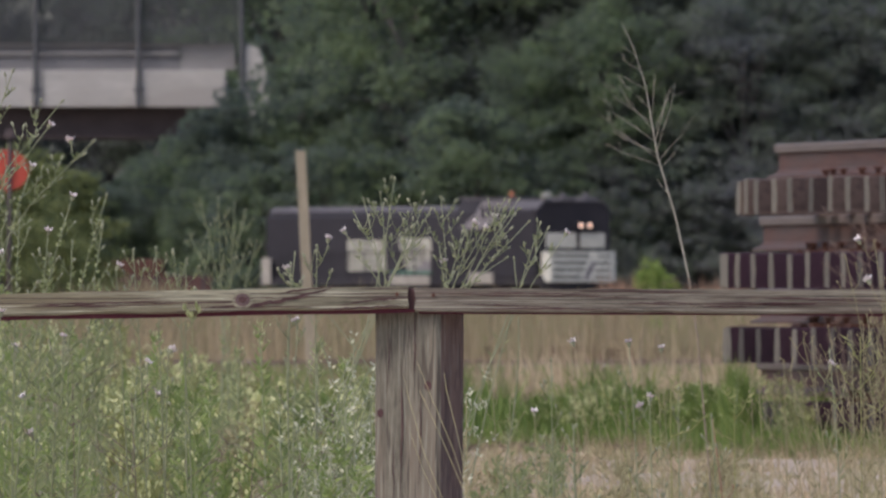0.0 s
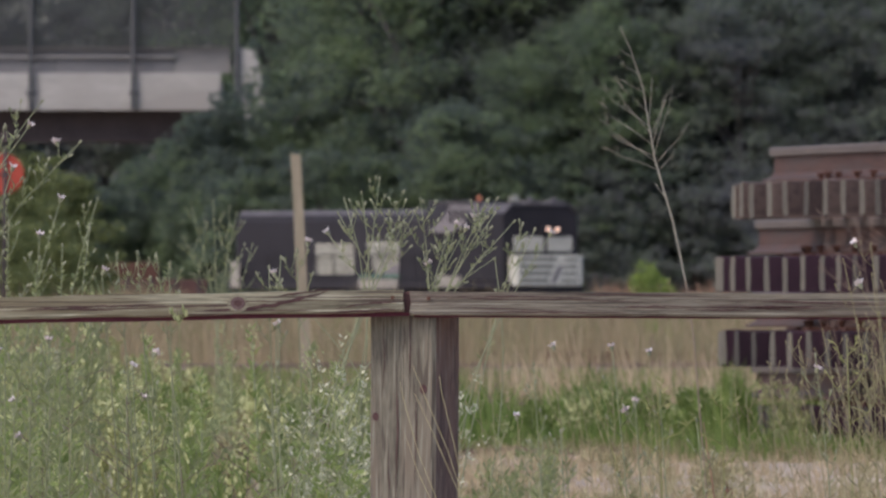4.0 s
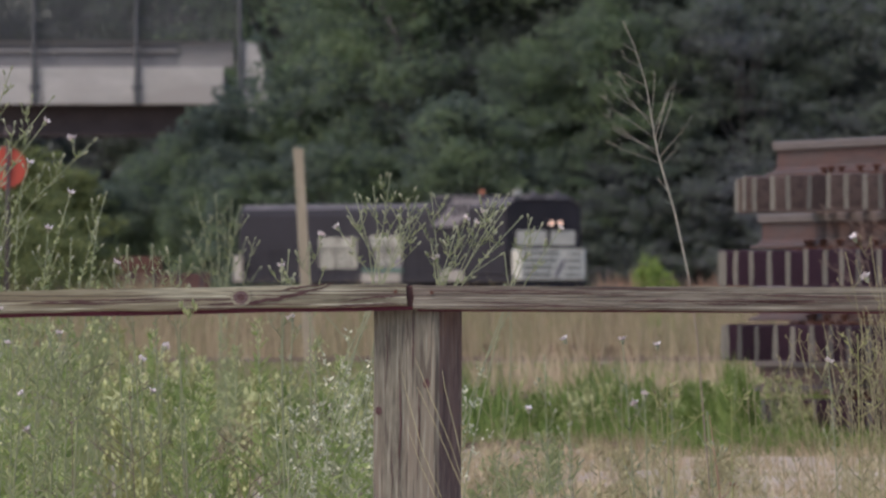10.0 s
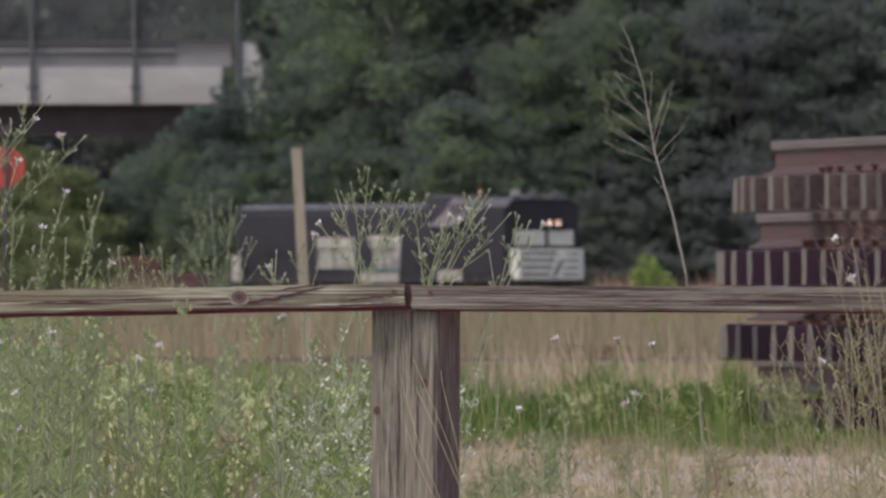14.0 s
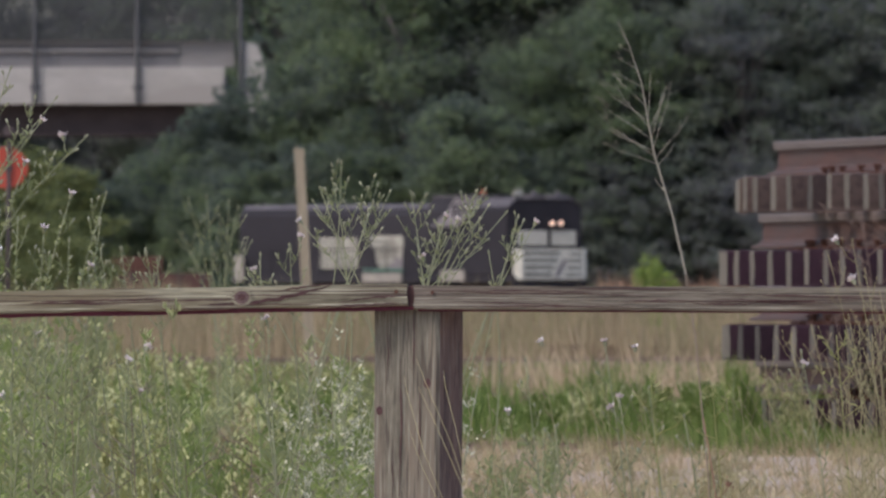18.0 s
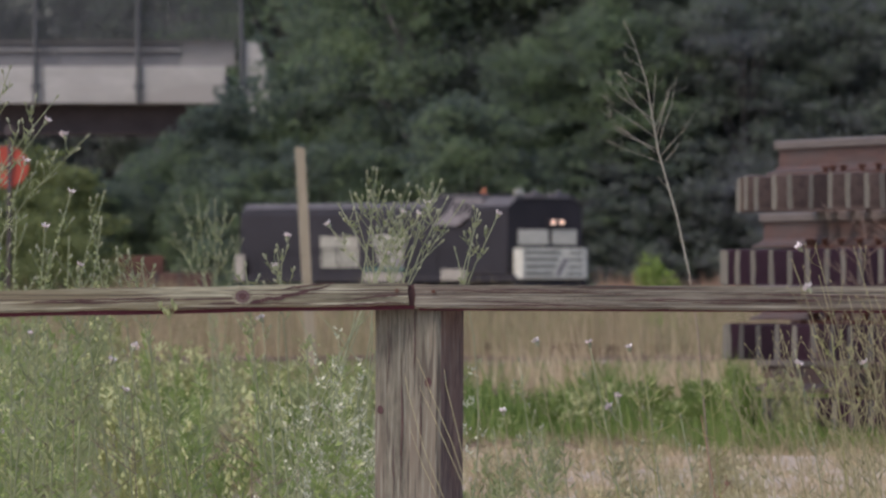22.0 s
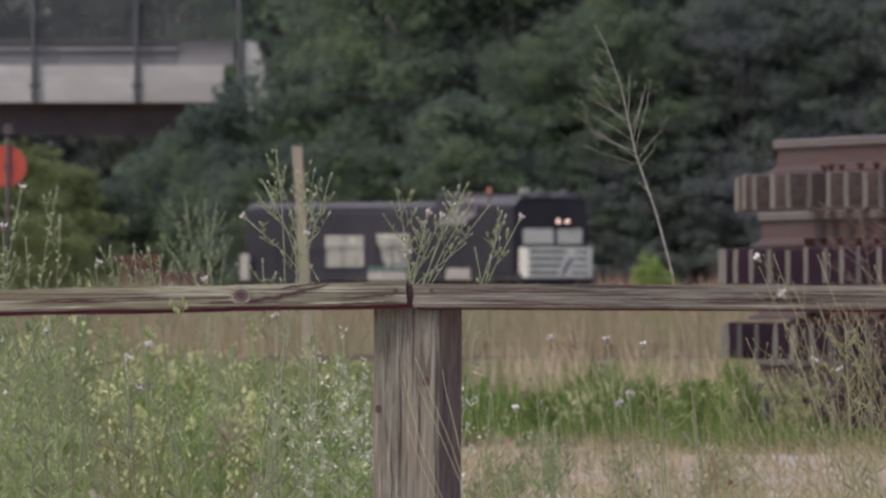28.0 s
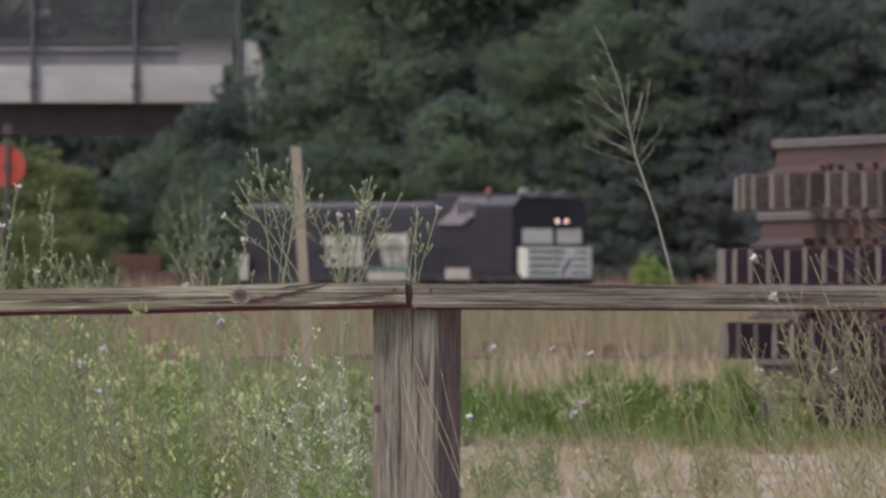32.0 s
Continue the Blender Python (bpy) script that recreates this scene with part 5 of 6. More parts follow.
GREEN_SET = [WEED_STEM, WEED_LEAF, WEED_BUD, WEED_WHITE, LEAF_FRESH, WEED_DRY, LEAF_LUSH, WEED_YELLOW]
DRY_SET = [WEED_DRY, WEED_DRY, WEED_DRY, WEED_WHITE, WEED_LEAF, WEED_DRY]
for j, (y0, y1, h0, h1, wide, count) in enumerate(((36.0, 39.0, 0.30, 0.50, 1.35, 4), (39.0, 46.0, 0.32, 0.54, 1.5, 6), (50.0, 60.0, 0.26, 0.52, 1.9, 28), (60.0, 86.0, 0.18, 0.47, 2.4, 84))):
    for i in range(6):
        step = (wide - 0.17) / 6
        x = -wide + i * step
        meadow("weeds", count, (x, x + step * 1.1), (y0, y1), (h0, h1), 700 + i * 4 + j, GREEN_SET, "dense grey-green weeds with pale yellow tips", "low", 0.5,
               ("plume", "plume", "bushy") if j < 2 else ("spire", "bushy", "plume"), (1, 4, 4, 7) if j < 2 else (1, 1, 4, 5, 6, 7, 7), 0.03 + 0.014 * j, 0.14, 1.2 if j < 2 else 1.9)
for i in range(2):
    meadow("tall_weeds", 8, (-1.36 + 0.16 * i, -1.2 + 0.16 * i), (48.0, 56.0), (0.70 + 0.1 * (1 - i), 1.06 - 0.08 * i), 735 + i, GREEN_SET, "tall leafy green weeds behind the fence", "west", 0.35,
           ("plume", "bushy"), (4, 1, 4), 0.05, 0.0, 1.4)
meadow("white_weeds", 12, (-0.27, -0.17), (36.2, 37.6), (0.62, 0.72), 741, GREEN_SET, "leaning weeds with small off-white blooms by the post", "low", 0.6, ("bloom",), (1,), 0.02)
meadow("white_weeds", 5, (-0.29, -0.18), (36.4, 38.4), (0.46, 0.58), 743, GREEN_SET, "leaning weeds with small off-white blooms by the post", "low", 0.6, ("bloom",), (1, 4), 0.02)
meadow("white_weeds", 4, (0.05, 0.09), (36.2, 36.8), (0.60, 0.70), 742, GREEN_SET, "leaning weeds with small off-white blooms by the post", "low", 0.6, ("bloom",), (5,), 0.015)
for i in range(6):
    x = 0.07 + i * 0.2
    meadow("dry_weeds", 4, (x, x + 0.21), (37.0, 43.0), (0.20, 0.40), 760 + i, DRY_SET, "sparse dry tan weeds over sandy ground", "low", 0.5, ("twiggy",), (5, 5, 1))
    meadow("dry_weeds", 22, (x * 1.4, x * 1.4 + 0.33), (46.0, 66.0), (0.10, 0.26), 770 + i, DRY_SET, "sparse dry tan weeds over sandy ground", "low", 0.4, ("twiggy", "twiggy", "bushy"), (5, 5, 1))
LUSH_SET = [WEED_STEM, LEAF_LUSH, WEED_BUD, WEED_LEAF, LEAF_LUSH, WEED_LEAF]
for i in range(8):
    x = 0.02 + i * 0.27
    meadow("green_weeds", (5, 8, 12, 20, 16, 12, 12, 5)[i], (x, x + 0.27), (88.4, 92.5), (0.16, (0.26, 0.28, 0.34, 0.34, 0.30, 0.33, 0.40, 0.30)[i]), 780 + i, LUSH_SET,
           "low leafy green weeds at the edge of the sand", "low", 0.12, ("bushy", "spire"), (1, 4, 5), 0.06, 0.0, 2.2)
for i in range(2):
    x = 0.66 + i * 0.2
    meadow("dry_weeds", 14, (x, x + 0.24), (33.4, 34.6), (0.28, 0.48), 790 + i, DRY_SET, "tangled dry tan weeds before the fence", "low", 0.5, ("twiggy", "twiggy", "bushy"), (5, 5, 1))


def tall_weed(x, y, h, seed, mat):
    """An upright leafy spire standing above the meadow."""
    r = random.Random(seed)
    k = thing("tall_weed", pose(x, y, 0), "upright green leafy weed above the meadow", "weed", "tall weeds in the meadow")
    b = Mesh()
    bend = r.uniform(-0.03, 0.03)
    b.tube([(bend * u * u, 0, h * u - 0.02) for u in (0, 0.3, 0.6, 1)], [0.005, 0.0045, 0.0035, 0.0015], 0, 5)
    link("stem", b.data("stem", [WEED_STEM], smooth=True), k)
    f = Mesh()
    for i in range(110):
        u = r.uniform(0.2, 1.0)
        a = r.uniform(0, 6.28)
        l = r.uniform(0.05, 0.10) * (1.15 - 0.75 * u)
        p = Vector((bend * u * u, 0, h * u))
        f.blade(p, p + Vector((math.cos(a) * l * 0.8, math.sin(a) * l * 0.8, l * r.uniform(0.3, 1.0))), r.uniform(0.006, 0.011), 0)
    link("foliage", f.data("foliage", [mat]), k)
    t = Mesh()
    for i in range(26):
        p = Vector((bend + r.gauss(0, 0.012), r.gauss(0, 0.012), h - r.uniform(0, 0.08)))
        t.blade(p, p + Vector((r.gauss(0, 0.006), r.gauss(0, 0.006), r.uniform(0.01, 0.02))), 0.006, 0)
    link("flower_spike", t.data("flower_spike", [WEED_BUD]), k, kind="stuff")
    SWAYS.append((k, (x, y, 0), "low", 0.5, r.uniform(-0.2, 0.2), seed))


for i, (spot, mat) in enumerate((((-0.825, 50, 0.6815), 1), ((-0.5419, 52, 0.7123), 1), ((-0.7744, 42, 0.6131), 0), ((-1.105, 48, 0.7014), 0), ((-0.3728, 40, 0.5542), 0), ((-0.3442, 46, 0.6586), 0), ((-1.093, 44, 0.6198), 0),
                                 ((-0.6223, 45, 0.5861), 1), ((-1.165, 55, 0.6165), 1), ((-0.7052, 58, 0.6076), 0), ((-0.2739, 50, 0.598), 1), ((-0.6066, 40, 0.5275), 0), ((-0.923, 41, 0.5212), 1), ((1.497, 86.5, 0.4217), 1),
                                 ((0.4059, 62, 0.2436), 0))):
    tall_weed(spot[0], spot[1], spot[2], 830 + i, LEAF_FRESH if mat else WEED_LEAF)


def sprig(x, y, z, seed):
    """A fresh yellow-green shoot standing in front of the rail."""
    r = random.Random(seed)
    b = Mesh()
    b.tube([(0, 0, 0), (0.004, 0, z * 0.5), (0, 0, z)], [0.0022, 0.0018, 0.001], 0, 4)
    for i in range(10):
        u = r.uniform(0.55, 0.9)
        a = r.uniform(0, 6.28)
        b.blade((0.003, 0, z * u), (0.003 + 0.03 * math.cos(a), 0.03 * math.sin(a), z * u + 0.035), 0.007, 0)
    for dx, dz in ((-0.016, 0.0), (-0.008, -0.012), (0.010, 0.004), (0.015, -0.006), (0.0, -0.016)):
        b.tube([(0, 0, z - 0.03), (dx, 0, z + dz)], [0.0012, 0.0012], 0, 4)
        for k in range(4):
            b.blade((dx, 0, z + dz - 0.008), (dx + r.gauss(0, 0.003), r.gauss(0, 0.004), z + dz + r.uniform(0.006, 0.012)), 0.009, 1)
    ob = link("fresh_shoot", b.data("fresh_shoot", [WEED_LEAF, WEED_BUD]), m=pose(x, y, 0))
    tagged(ob, "fresh yellow-green weed shoot before the rail", "weed")
    SWAYS.append((ob, (x, y, 0), "low", 0.7, 0.0, seed))


sprig(-0.511, 34.75, 0.765, 61)


def dock_stalk():
    k = thing("dock_stalk", pose(0.6549, 38, -0.0247), "thin reddish dock stalk with a brown seed head", "weed")
    b = Mesh()
    b.tube([(0, 0, -0.02), (-0.012, 0, 0.2), (-0.03, 0, 0.4), (-0.048, 0, 0.54)], [0.0026, 0.0024, 0.002, 0.001], sides=5)
    link("stem", b.data("stem", [RUSTY_STRAW], smooth=True), k)
    h = Mesh()
    r = random.Random(4)
    for i in range(14):
        p = Vector((0.004 + r.gauss(0, 0.004), r.gauss(0, 0.005), 0.385 + r.gauss(0, 0.007)))
        h.blade(p, p + Vector((r.gauss(0, 0.004), r.gauss(0, 0.004), 0.008)), 0.006)
    h.tube([(-0.022, 0, 0.35), (0.004, 0, 0.38)], [0.0014, 0.0012], sides=4)
    link("seed_head", h.data("seed_head", [RUSTY_STRAW]), k)
    SWAYS.append((k, tuple(k.location), "low", 0.5, 0.0, 91))


dock_stalk()


def dead_weed(x, y, h, lean_x, seed, thick=1.0, label="brown dried-out branching weed against the stacked panels", group="dead weeds by the stack"):
    """A brown, dried-out weed of last year with stiff bent branches."""
    r = random.Random(seed)
    k = thing("dead_weed", pose(x, y, 0), label, "weed", group)

    def at(u):
        return Vector((lean_x * u ** 1.8, 0.0, h * u - 0.02))

    b = Mesh()
    b.tube([at(i / 6) for i in range(7)], [thick * (0.006 - 0.0006 * i) for i in range(7)], 0, 5)
    link("stem", b.data("stem", [DEAD_STALK], smooth=True), k)
    for i in range(7):
        u = r.uniform(0.45, 0.97)
        p = at(u)
        side = -1 if i % 3 else 1
        l = r.uniform(0.12, 0.30) * (1.3 - u * 0.6) * min(1.0, thick * 1.2)
        q = p + Vector((side * l * 0.6, r.uniform(-0.05, 0.05), l * 0.45))
        e = q + Vector((side * l * 0.45, r.uniform(-0.05, 0.05), l * r.uniform(-0.05, 0.35)))
        t = Mesh()
        t.tube([p, q, e], [0.004 * thick, 0.0032 * thick, 0.002 * thick], 0, 4)
        for j in range(3):
            f = q.lerp(e, r.random())
            t.tube([f, f + Vector((side * r.uniform(0.01, 0.05), 0, r.uniform(0.02, 0.07))) * min(1.0, thick * 1.5)], [0.0025 * thick, 0.0018 * thick], 0, 4)
        link("branch", t.data("branch", [DEAD_STALK], smooth=True), k)


for i, (x, h, lean_x) in enumerate(((2.20, 1.20, -0.12), (2.28, 1.02, -0.20), (2.34, 1.32, -0.10), (2.05, 0.72, -0.08), (2.16, 0.62, 0.05))):
    dead_weed(x, 84.0 + 0.25 * i, h, lean_x, 870 + i)
for i, (x, h) in enumerate(((-0.655, 0.60), (-0.80, 0.70), (-0.87, 0.50), (-0.43, 0.52), (-0.34, 0.46), (-0.56, 0.44), (-0.24, 0.56), (-0.71, 0.46))):
    dead_weed(x, 36.6 + 0.3 * i, h, -0.02 + 0.01 * (i % 5), 880 + i, 0.33, "thin dark dead stalk among the green weeds", "dead stalks in the meadow")


def straw(points, seed, label="pale dry grass stalk leaning across the fence post"):
    b = Mesh()
    b.tube(points, [0.0009] * (len(points) - 1) + [0.0005], sides=4)
    s = link("straw_stalk", b.data("straw_stalk", [WEED_DRY], smooth=True))
    tagged(s, label, "grass stalk", "pale grass stalks")


for i, pts in enumerate((
        ((0.1398, 34.6, 0.0473), (0.06027, 34.7, 0.3523), (0.01857, 34.75, 0.4794), (-0.02557, 34.8, 0.5836), (-0.0535, 34.82, 0.6532)),
        ((0.1337, 34.5, 0.04941), (0.04861, 34.65, 0.3761), (-0.01623, 34.7, 0.5262), (-0.04875, 34.75, 0.5954)),
        ((0.1109, 34.6, 0.0473), (0.006954, 34.7, 0.3523), (-0.03946, 34.75, 0.4678), (-0.07207, 34.8, 0.5836), (-0.07909, 34.82, 0.6207)),
        ((0.1402, 34.7, 0.04518), (0.05795, 34.7, 0.3639), (0.0325, 34.75, 0.491), (0.006974, 34.8, 0.5952), (0.002326, 34.82, 0.63)),
        ((0.09925, 34.55, 0.04836), (-0.009272, 34.7, 0.3639), (-0.04172, 34.7, 0.4335), (-0.06964, 34.75, 0.5142)))):
    straw(pts, i)

for i, (pts, label) in enumerate((
        (((0.4011, 38, -0.01836), (0.3909, 38, 0.3116), (0.3782, 38, 0.4513), (0.3529, 38, 0.5211), (0.3173, 38, 0.5655), (0.2843, 38, 0.601)), "pale bent dry stalk over the sandy strip"),
        (((0.3428, 38.3, -0.02466), (0.3403, 38.3, 0.308), (0.3352, 38.3, 0.4359), (0.3147, 38.3, 0.5382), (0.3019, 38.3, 0.5766)), "pale bent dry stalk over the sandy strip"))):
    straw(pts, 20 + i, label)
for i, tip in enumerate(((0.4849, 38, 0.6391), (0.4134, 38.2, 0.5771), (0.759, 37.5, 0.6435), (0.8151, 37.2, 0.6943), (0.7083, 37.8, 0.5793))):
    knapweed((tip[0] + 0.01, tip[1], 0), tip, 540 + i, 0, 8, 0.09, "low", 0.9, True, "knapweeds by the sandy strip", 0.55)


def weed_stalk(x, y, branches, seed, lean_x=0.0, h=0.6):
    """A stout yellow-green stalk with a few stiff upswept branches."""
    k = thing("weed_stalk", pose(x, y, 0), "stout yellow-green weed stalk with stiff branches", "weed", "stout weeds over the sandy strip")

    def at(u):
        return Vector((lean_x * u ** 3, 0.0, h * u - 0.01 * (1 - u)))

    r = random.Random(seed)
    b = Mesh()
    b.tube([at(i / 8) for i in range(9)], [0.0021 - 0.00012 * i for i in range(9)], 0, 6)
    link("stem", b.data("stem", [WEED_YELLOW], smooth=True), k)
    for u, dx, dz in branches:
        p = at(u)
        e = p + Vector((dx, r.uniform(-0.02, 0.02), dz))
        q = p.lerp(e, 0.5) + Vector((dx * 0.1, 0, -0.006))
        t = Mesh()
        t.tube([p, q, e], [0.0014, 0.0012, 0.0008], 0, 5)
        for j in range(6):
            s = q.lerp(e, r.uniform(-0.6, 1.0))
            t.blade(s, s + Vector((r.gauss(0, 0.010), r.gauss(0, 0.006), r.uniform(0.006, 0.018))), 0.005, 0)
        link("branch", t.data("branch", [WEED_YELLOW], smooth=True), k)
    SWAYS.append((k, (x, y, 0), "low", 1.0, 0.0, seed))


weed_stalk(0.516, 38.0, ((0.75, -0.066, 0.050), (0.79, 0.078, 0.045), (0.90, 0.020, 0.040), (0.88, -0.030, 0.036), (0.97, 0.012, 0.030)), 901)
weed_stalk(0.449, 38.3, ((0.93, 0.012, 0.012), (0.86, -0.014, 0.030)), 902, -0.092)
weed_stalk(0.652, 37.7, ((0.72, 0.045, 0.050), (0.80, -0.060, 0.045), (0.88, 0.030, 0.050), (0.94, -0.022, 0.032)), 903, 0.0, 0.585)
weed_stalk(0.925, 37.2, ((0.70, -0.060, 0.070), (0.74, 0.070, 0.060), (0.82, -0.050, 0.065), (0.84, 0.045, 0.075), (0.92, -0.025, 0.050), (0.95, 0.025, 0.045)), 904, 0.0, 0.70)
meadow("grey_weeds", 22, (0.09, 0.27), (38.0, 40.0), (0.34, 0.50), 745, [WEED_STEM, WEED_LEAF, WEED_LEAF, WEED_LEAF, WEED_LEAF, WEED_DRY], "feathery grey-green weeds beside the post", "low", 0.6, ("spire",), (1,), 0.02)

# grasses, from the sandy strip to the far track
def grazed(x, y):
    """The field grass grows shorter towards the track bed."""
    return np.clip((0.77 - 0.00367 * y) / 0.27, 0.05, 1.0)


blades("stubble", 8000, (-0.2, 2.6), (58.0, 87.0), (0.03, 0.10), 0.006, STRAW_PALE, "thin dry stubble on the sandy strip", "grass", 0.7, seed=2, clump=0.035)
blades("sand_weeds", 2000, (-0.2, 2.6), (58.0, 87.0), (0.03, 0.11), 0.007, WEED_DRY, "low withered tan growth on the sandy strip", "grass", 0.8, seed=31, clump=0.03)
blades("green_grass", 8500, (-1.2, 2.4), (88.2, 95.0), (0.14, 0.41), 0.014, GREEN_GRASS, "fresh green grass at the edge of the sand", "grass", 0.4,
       edge=lambda x, y: np.clip(0.78 + 0.35 * np.sin(x * 9 + 1.4 * np.sin(x * 4.3 + y)), 0.25, 1.2), seed=3, clump=0.15)
blades("short_dry_grass", 4000, (-1.2, 2.6), (87.0, 96.0), (0.04, 0.13), 0.006, STRAW, "short dry grass at the edge of the sand", "grass", 0.4, seed=4)
blades("straw_tufts", 800, (0.3, 2.4), (100, 128), (0.36, 0.66), 0.009, STRAW_PALE, "pale feathery tufts of dry grass", "grass", 0.3, seed=21, clump=0.05)
blades("dry_grass", 16000, (-4.6, 5.0), (96, 214), (0.12, 0.30), 0.010, STRAW, "ankle-high dry straw grass", "grass", 0.4, edge=grazed, seed=5)
blades("dry_grass", 30000, (-7.5, 8.0), (210.5, 300), (0.5, 1.0), 0.016, STRAW, "tall dry straw grass across the field", "grass", 0.22, seed=6)
blades("dry_grass", 9000, (-13, 13), (300, 560), (0.5, 1.0), 0.05, STRAW, "far dry straw grass before the railway", "grass", 0.2, seed=7)
blades("coarse_grass", 1300, (1.1, 2.35), (82.5, 87.0), (0.09, 0.22), 0.008, GREEN_GRASS, "coarse green grass before the stacked panels", "grass", 0.35, seed=12, clump=0.08)
blades("coarse_straw", 900, (0.9, 2.4), (82.0, 87.0), (0.06, 0.17), 0.006, STRAW, "coarse straw before the stacked panels", "grass", 0.4, seed=13, clump=0.08)
blades("rusty_grass", 3000, (3.4, 6.6), (360, 385), (1.05, 1.32), 0.03, RUSTY_STRAW, "reddish dry stalks along the railway", "grass", 0.15, seed=14)
blades("rusty_grass", 1800, (-8.2, -5.4), (362, 380), (0.95, 1.3), 0.03, STRAW, "tall dry stalks before the red wagon", "grass", 0.2, seed=15)
blades("brown_grass", 6500, (-4.4, 4.8), (95, 205), (0.12, 0.30), 0.010, DEAD_STALK, "brown withered grass mixed through the dry field", "grass", 0.4, edge=grazed, seed=33, clump=0.1)
blades("low_green_grass", 17000, (-4.0, 4.6), (95, 205), (0.10, 0.30), 0.011, GREEN_GRASS, "low green grass mixed through the dry field", "grass", 0.3, edge=grazed, seed=9, clump=0.12)
blades("green_tuft", 420, (1.46, 1.60), (86.6, 87.2), (0.42, 0.60), 0.014, GREEN_GRASS, "tall bright green tuft at the corner of the stack", "grass", 0.12, seed=41)
# low dark blades stand in for the shadow line at the sand's edge
blades("brown_litter", 2600, (-1.2, 2.5), (86.8, 88.2), (0.02, 0.05), 0.012, DEAD_STALK, "dark blades in place of shade along the edge of the sand", "grass", 0.5, seed=42, clump=0.05)
# the shade below the tall grass, put in as dark blades
blades("brown_litter", 5000, (-7.0, 7.4), (205.0, 210.3), (0.03, 0.07), 0.03, DEAD_STALK, "dark blades in place of shade at the foot of the tall grass", "grass", 0.4, seed=43, clump=0.3)
blades("green_tufts", 2600, (-6.0, 6.5), (222, 290), (0.4, 0.85), 0.02, GREEN_GRASS, "green tufts in the tall dry grass", "grass", 0.25, seed=8, clump=0.15)


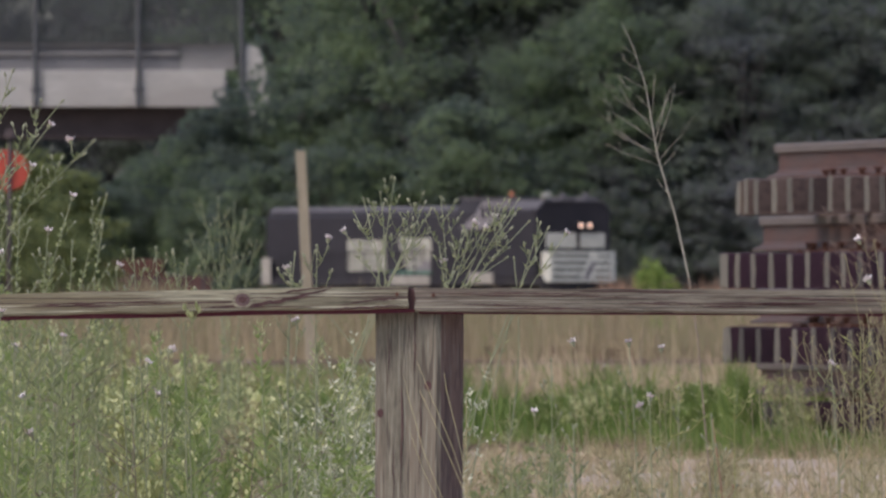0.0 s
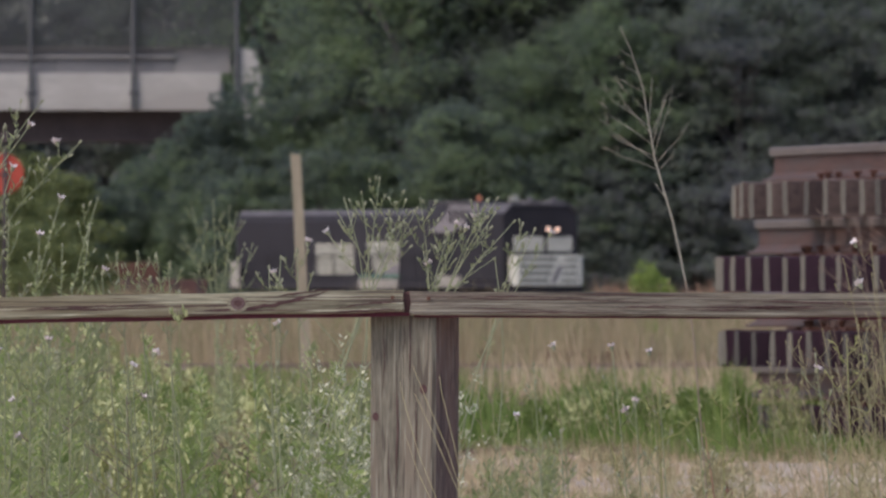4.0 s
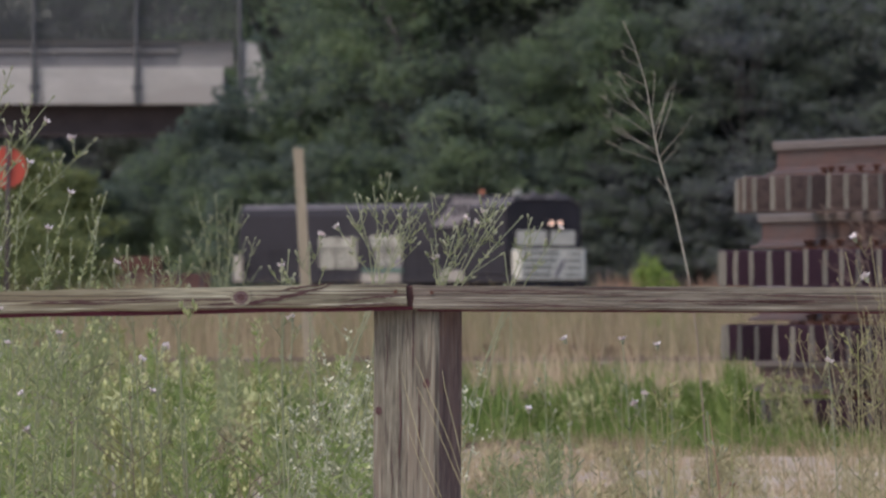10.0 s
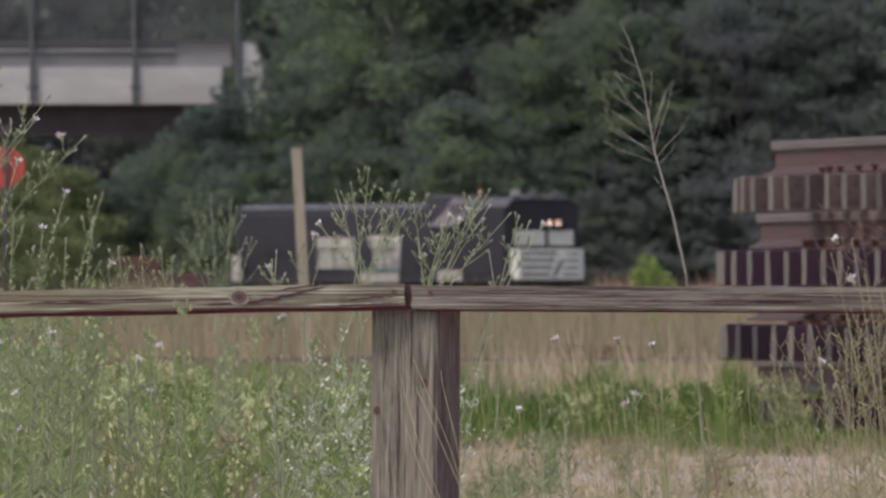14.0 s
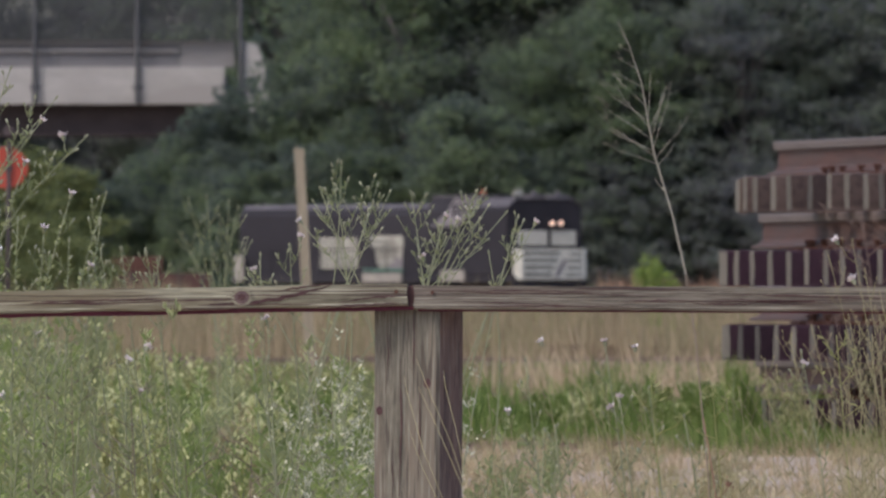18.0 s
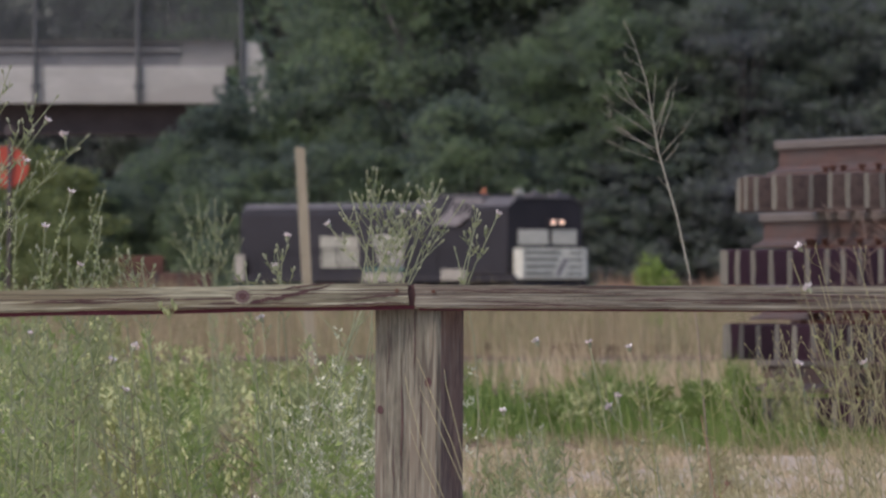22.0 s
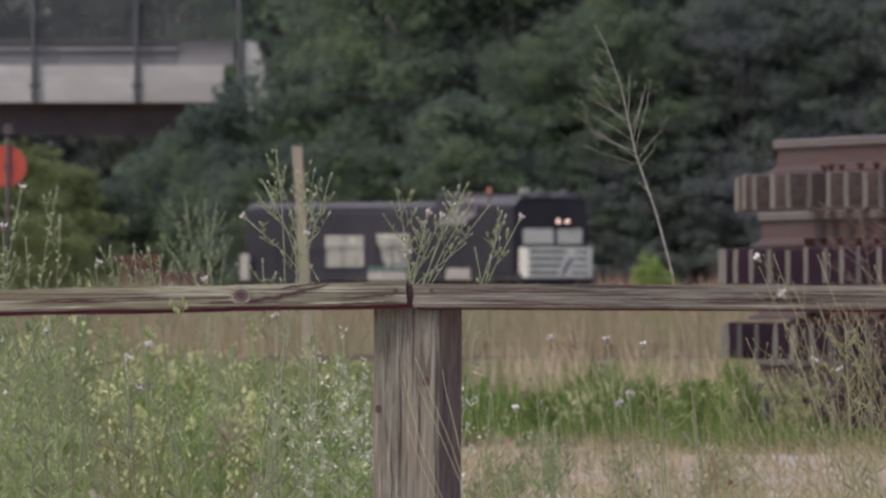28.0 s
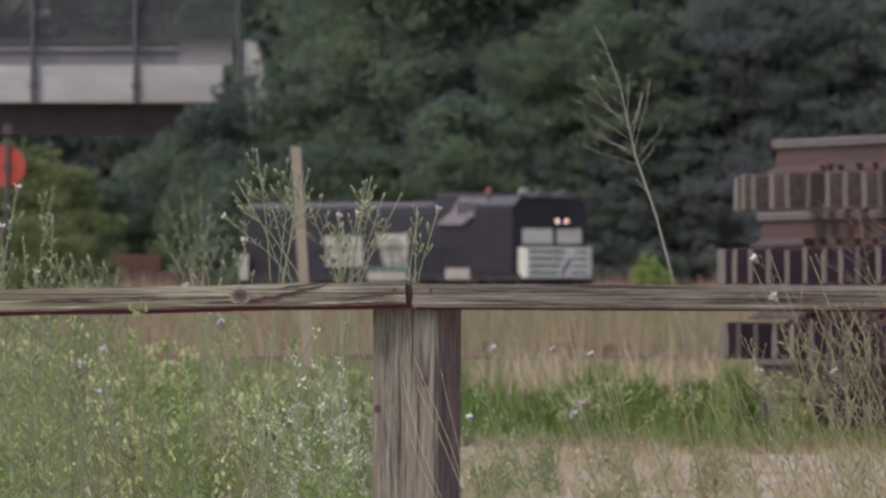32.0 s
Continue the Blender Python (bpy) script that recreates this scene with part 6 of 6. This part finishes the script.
# ---------------------------------------------------------------- what moves
# lean of the plants, in degrees, every half second from the start
GUSTS = {
    "fork": (0.66, 0.33, 0.20, 0.20, -0.72, -1.31, -2.29, -1.11, -0.98, -0.79, -0.52, -2.55, -1.97, -1.31, -0.92, -1.05, -0.79, -0.92, -1.31, -2.62, 0.00, -0.98, 1.18, -0.52, 0.00, -2.82, -1.44, -1.18, -2.23, -4.85, -4.45, -4.32, -4.19, -4.06, -1.44, -2.82, -5.17, -2.69, -4.13, -4.91, -2.88, -2.42, -0.79, -0.59, -1.31, -1.77, -0.59, -2.42, -4.13, -12.97, -14.48, -12.58, -11.79, -11.79, -12.12, -12.31, -12.64, -15.79, -16.44, -17.88, -20.44, -20.04, -19.00, -17.23, -15.33),
    "stems": (5.32, 3.98, 3.98, 3.69, 6.18, 5.61, 4.61, 4.12, 3.55, 2.84, 2.13, 1.70, 1.70, 3.05, 4.12, 3.19, 4.26, 4.26, 3.41, 0.57, 4.40, 2.20, 4.97, 4.69, 0.00, 0.00, -0.71, -0.57, 2.48, 2.56, 2.84, 2.84, 2.70, 2.56, 4.26, 3.41, 1.70, 4.12, 2.13, 2.56, 1.70, -0.14, -1.28, -2.41, -3.90, -8.16, -6.25, -1.42, -5.32, -9.23, -1.14, -9.23, -7.10, -4.97, -2.13, -0.35, -0.35, -3.41, -7.67, -4.83, -7.10, -7.45, -10.58, -10.15, -11.93),
    "west": (0.12, -0.66, 0.03, 0.12, -0.76, -2.70, -1.43, -1.64, -1.42, -1.20, -0.98, -0.76, -1.05, -1.64, -1.44, -2.21, -0.56, -3.10, -3.38, -2.90, 0.31, -0.85, 1.29, 0.41, -0.08, -0.27, -0.36, -1.04, -0.76, -1.25, -1.15, -1.05, -0.95, -0.85, -4.07, -0.08, -0.46, -0.46, -0.17, -2.51, 0.12, -0.27, -1.04, 1.00, -0.66, -0.27, -0.37, -0.17, -2.42, -5.40, -6.03, -8.22, -8.53, -8.84, -9.15, -9.46, -10.39, -11.62, -11.00, -11.62, -12.23, -12.07, -11.92, -11.62, -11.31),
    "sapling": (-0.01, 0.44, 0.33, -0.01, -0.36, -0.24, 0.21, 0.21, 0.24, 0.27, 0.30, 0.33, 0.21, 0.10, -0.13, 0.67, 0.44, 0.55, -0.01, 0.56, 0.21, 0.78, -0.36, -0.13, -0.13, -0.01, 0.67, 0.33, 0.10, -0.01, 0.07, 0.16, 0.24, 0.33, -0.01, -0.24, -0.36, -0.47, -0.13, -0.13, -0.01, 0.44, 0.44, 0.21, 0.10, 0.44, -0.47, -1.94, -2.73, -2.28, -1.83, -1.03, -1.17, -1.32, -1.46, -1.60, -2.62, -3.52, -2.85, -3.87, -3.75, -4.20, -4.66, -3.63, -2.62),
    "low": (-0.34, 0.35, 1.31, -1.71, -2.93, -4.85, -3.75, -2.25, -2.14, -2.03, -1.92, -1.80, -2.09, -1.40, -1.52, -1.36, -1.18, -1.02, -0.90, -2.62, -0.61, -1.83, -0.33, -0.49, -2.96, -2.37, -3.55, -2.87, -1.71, -1.74, -1.22, -0.70, -0.17, 0.35, -6.89, -4.03, -4.85, -1.98, -3.89, -2.11, -1.58, -2.96, -3.81, -4.66, -5.78, -8.97, -7.54, -3.92, -6.85, -9.78, -3.71, -9.78, -8.18, -6.58, -4.45, -3.12, -3.12, -5.41, -8.61, -6.48, -8.18, -8.44, -10.79, -10.47, -11.80),
    "east": (0.00, -0.19, 0.00, -0.19, 1.33, 1.08, 0.63, 0.38, -0.17, -0.73, -1.28, -1.84, -2.41, -1.01, -1.27, -0.95, -0.57, -0.25, 0.00, -3.48, 0.57, -1.90, 1.14, 0.82, -4.18, -2.98, -5.38, -3.99, -1.65, -1.71, -1.78, -1.84, -1.90, -1.97, -0.51, -0.51, -2.85, -0.51, -2.28, -1.52, -2.28, -4.12, -5.69, -5.82, -7.94, -11.51, -10.35, -8.50, -9.12, -12.97, -10.66, -12.18, -12.71, -13.24, -13.76, -14.29, -11.88, -12.91, -13.45, -14.76, -16.99, -16.64, -15.65, -14.29, -12.55),
    "leafy": (0.00, -0.04, -0.08, -0.11, -0.15, -0.19, -0.23, -0.27, -0.30, -0.34, -0.38, -0.42, -0.36, -0.30, -0.24, -0.18, -0.12, -0.06, 0.00, -0.14, -0.28, -0.42, -0.56, -0.69, -0.83, -1.04, -1.25, -0.94, -0.63, -0.73, -0.83, -0.94, -1.04, -1.15, -1.25, -1.35, -1.46, -1.87, -2.29, -2.45, -2.60, -2.83, -3.05, -3.28, -3.50, -3.73, -3.95, -3.85, -3.74, -4.21, -4.68, -4.88, -5.09, -5.30, -5.50, -5.71, -5.19, -5.58, -5.97, -6.35, -6.74, -6.48, -6.23, -5.97, -5.71),
}


def lean(gust, t):
    rows = GUSTS[gust]
    u = max(0.0, min(t * 2, len(rows) - 1.001))
    i = int(u)
    return rows[i] + (rows[i + 1] - rows[i]) * (u - i)


def motions():
    steps = [i / 2 for i in range(65)]
    for ob, (x, y, z), gust, gain, lag, seed in SWAYS:
        rows = []
        for t in steps:
            flutter = 0.5 * math.sin(t * 5.1 + seed * 1.7) + 0.35 * math.sin(t * 8.3 + seed)
            a = gain * (lean(gust, t + lag) + 0.5 * flutter)
            rows.append((t, pose(x, y, z, 0.3 * flutter, a, 0)))
        walk(ob, rows)
    walk(SAPLING, [(t, pose(0.722, 45, 0, 0, lean("sapling", t), 0)) for t in steps])
    walk(STAKE, [(t, pose(-1.157, 150, 0, 0, a, 0)) for t, a in ((0, -2.9), (20, -3.05), (24, -3.1), (28, -3.3), (32, -3.4))])
    x, y, z = LOCO_POSE
    back = ((0, 1.964), (0.5, 1.603), (1, 1.162), (1.5, 0.942), (2, 0.762), (2.5, 0.441), (3, 0.200), (3.5, 0.080), (4, 0.000), (5.5, 0.000), (24.5, 0.000), (25, 0.040), (25.5, 0.160), (26, 0.281), (26.5, 0.381), (27.5, 0.481), (30, 0.501), (32, 0.501))
    walk(LOCO, [(t, pose(x + 0.5 * s, y - 0.866 * s, z, 0, 0, -60)) for t, s in back])


motions()
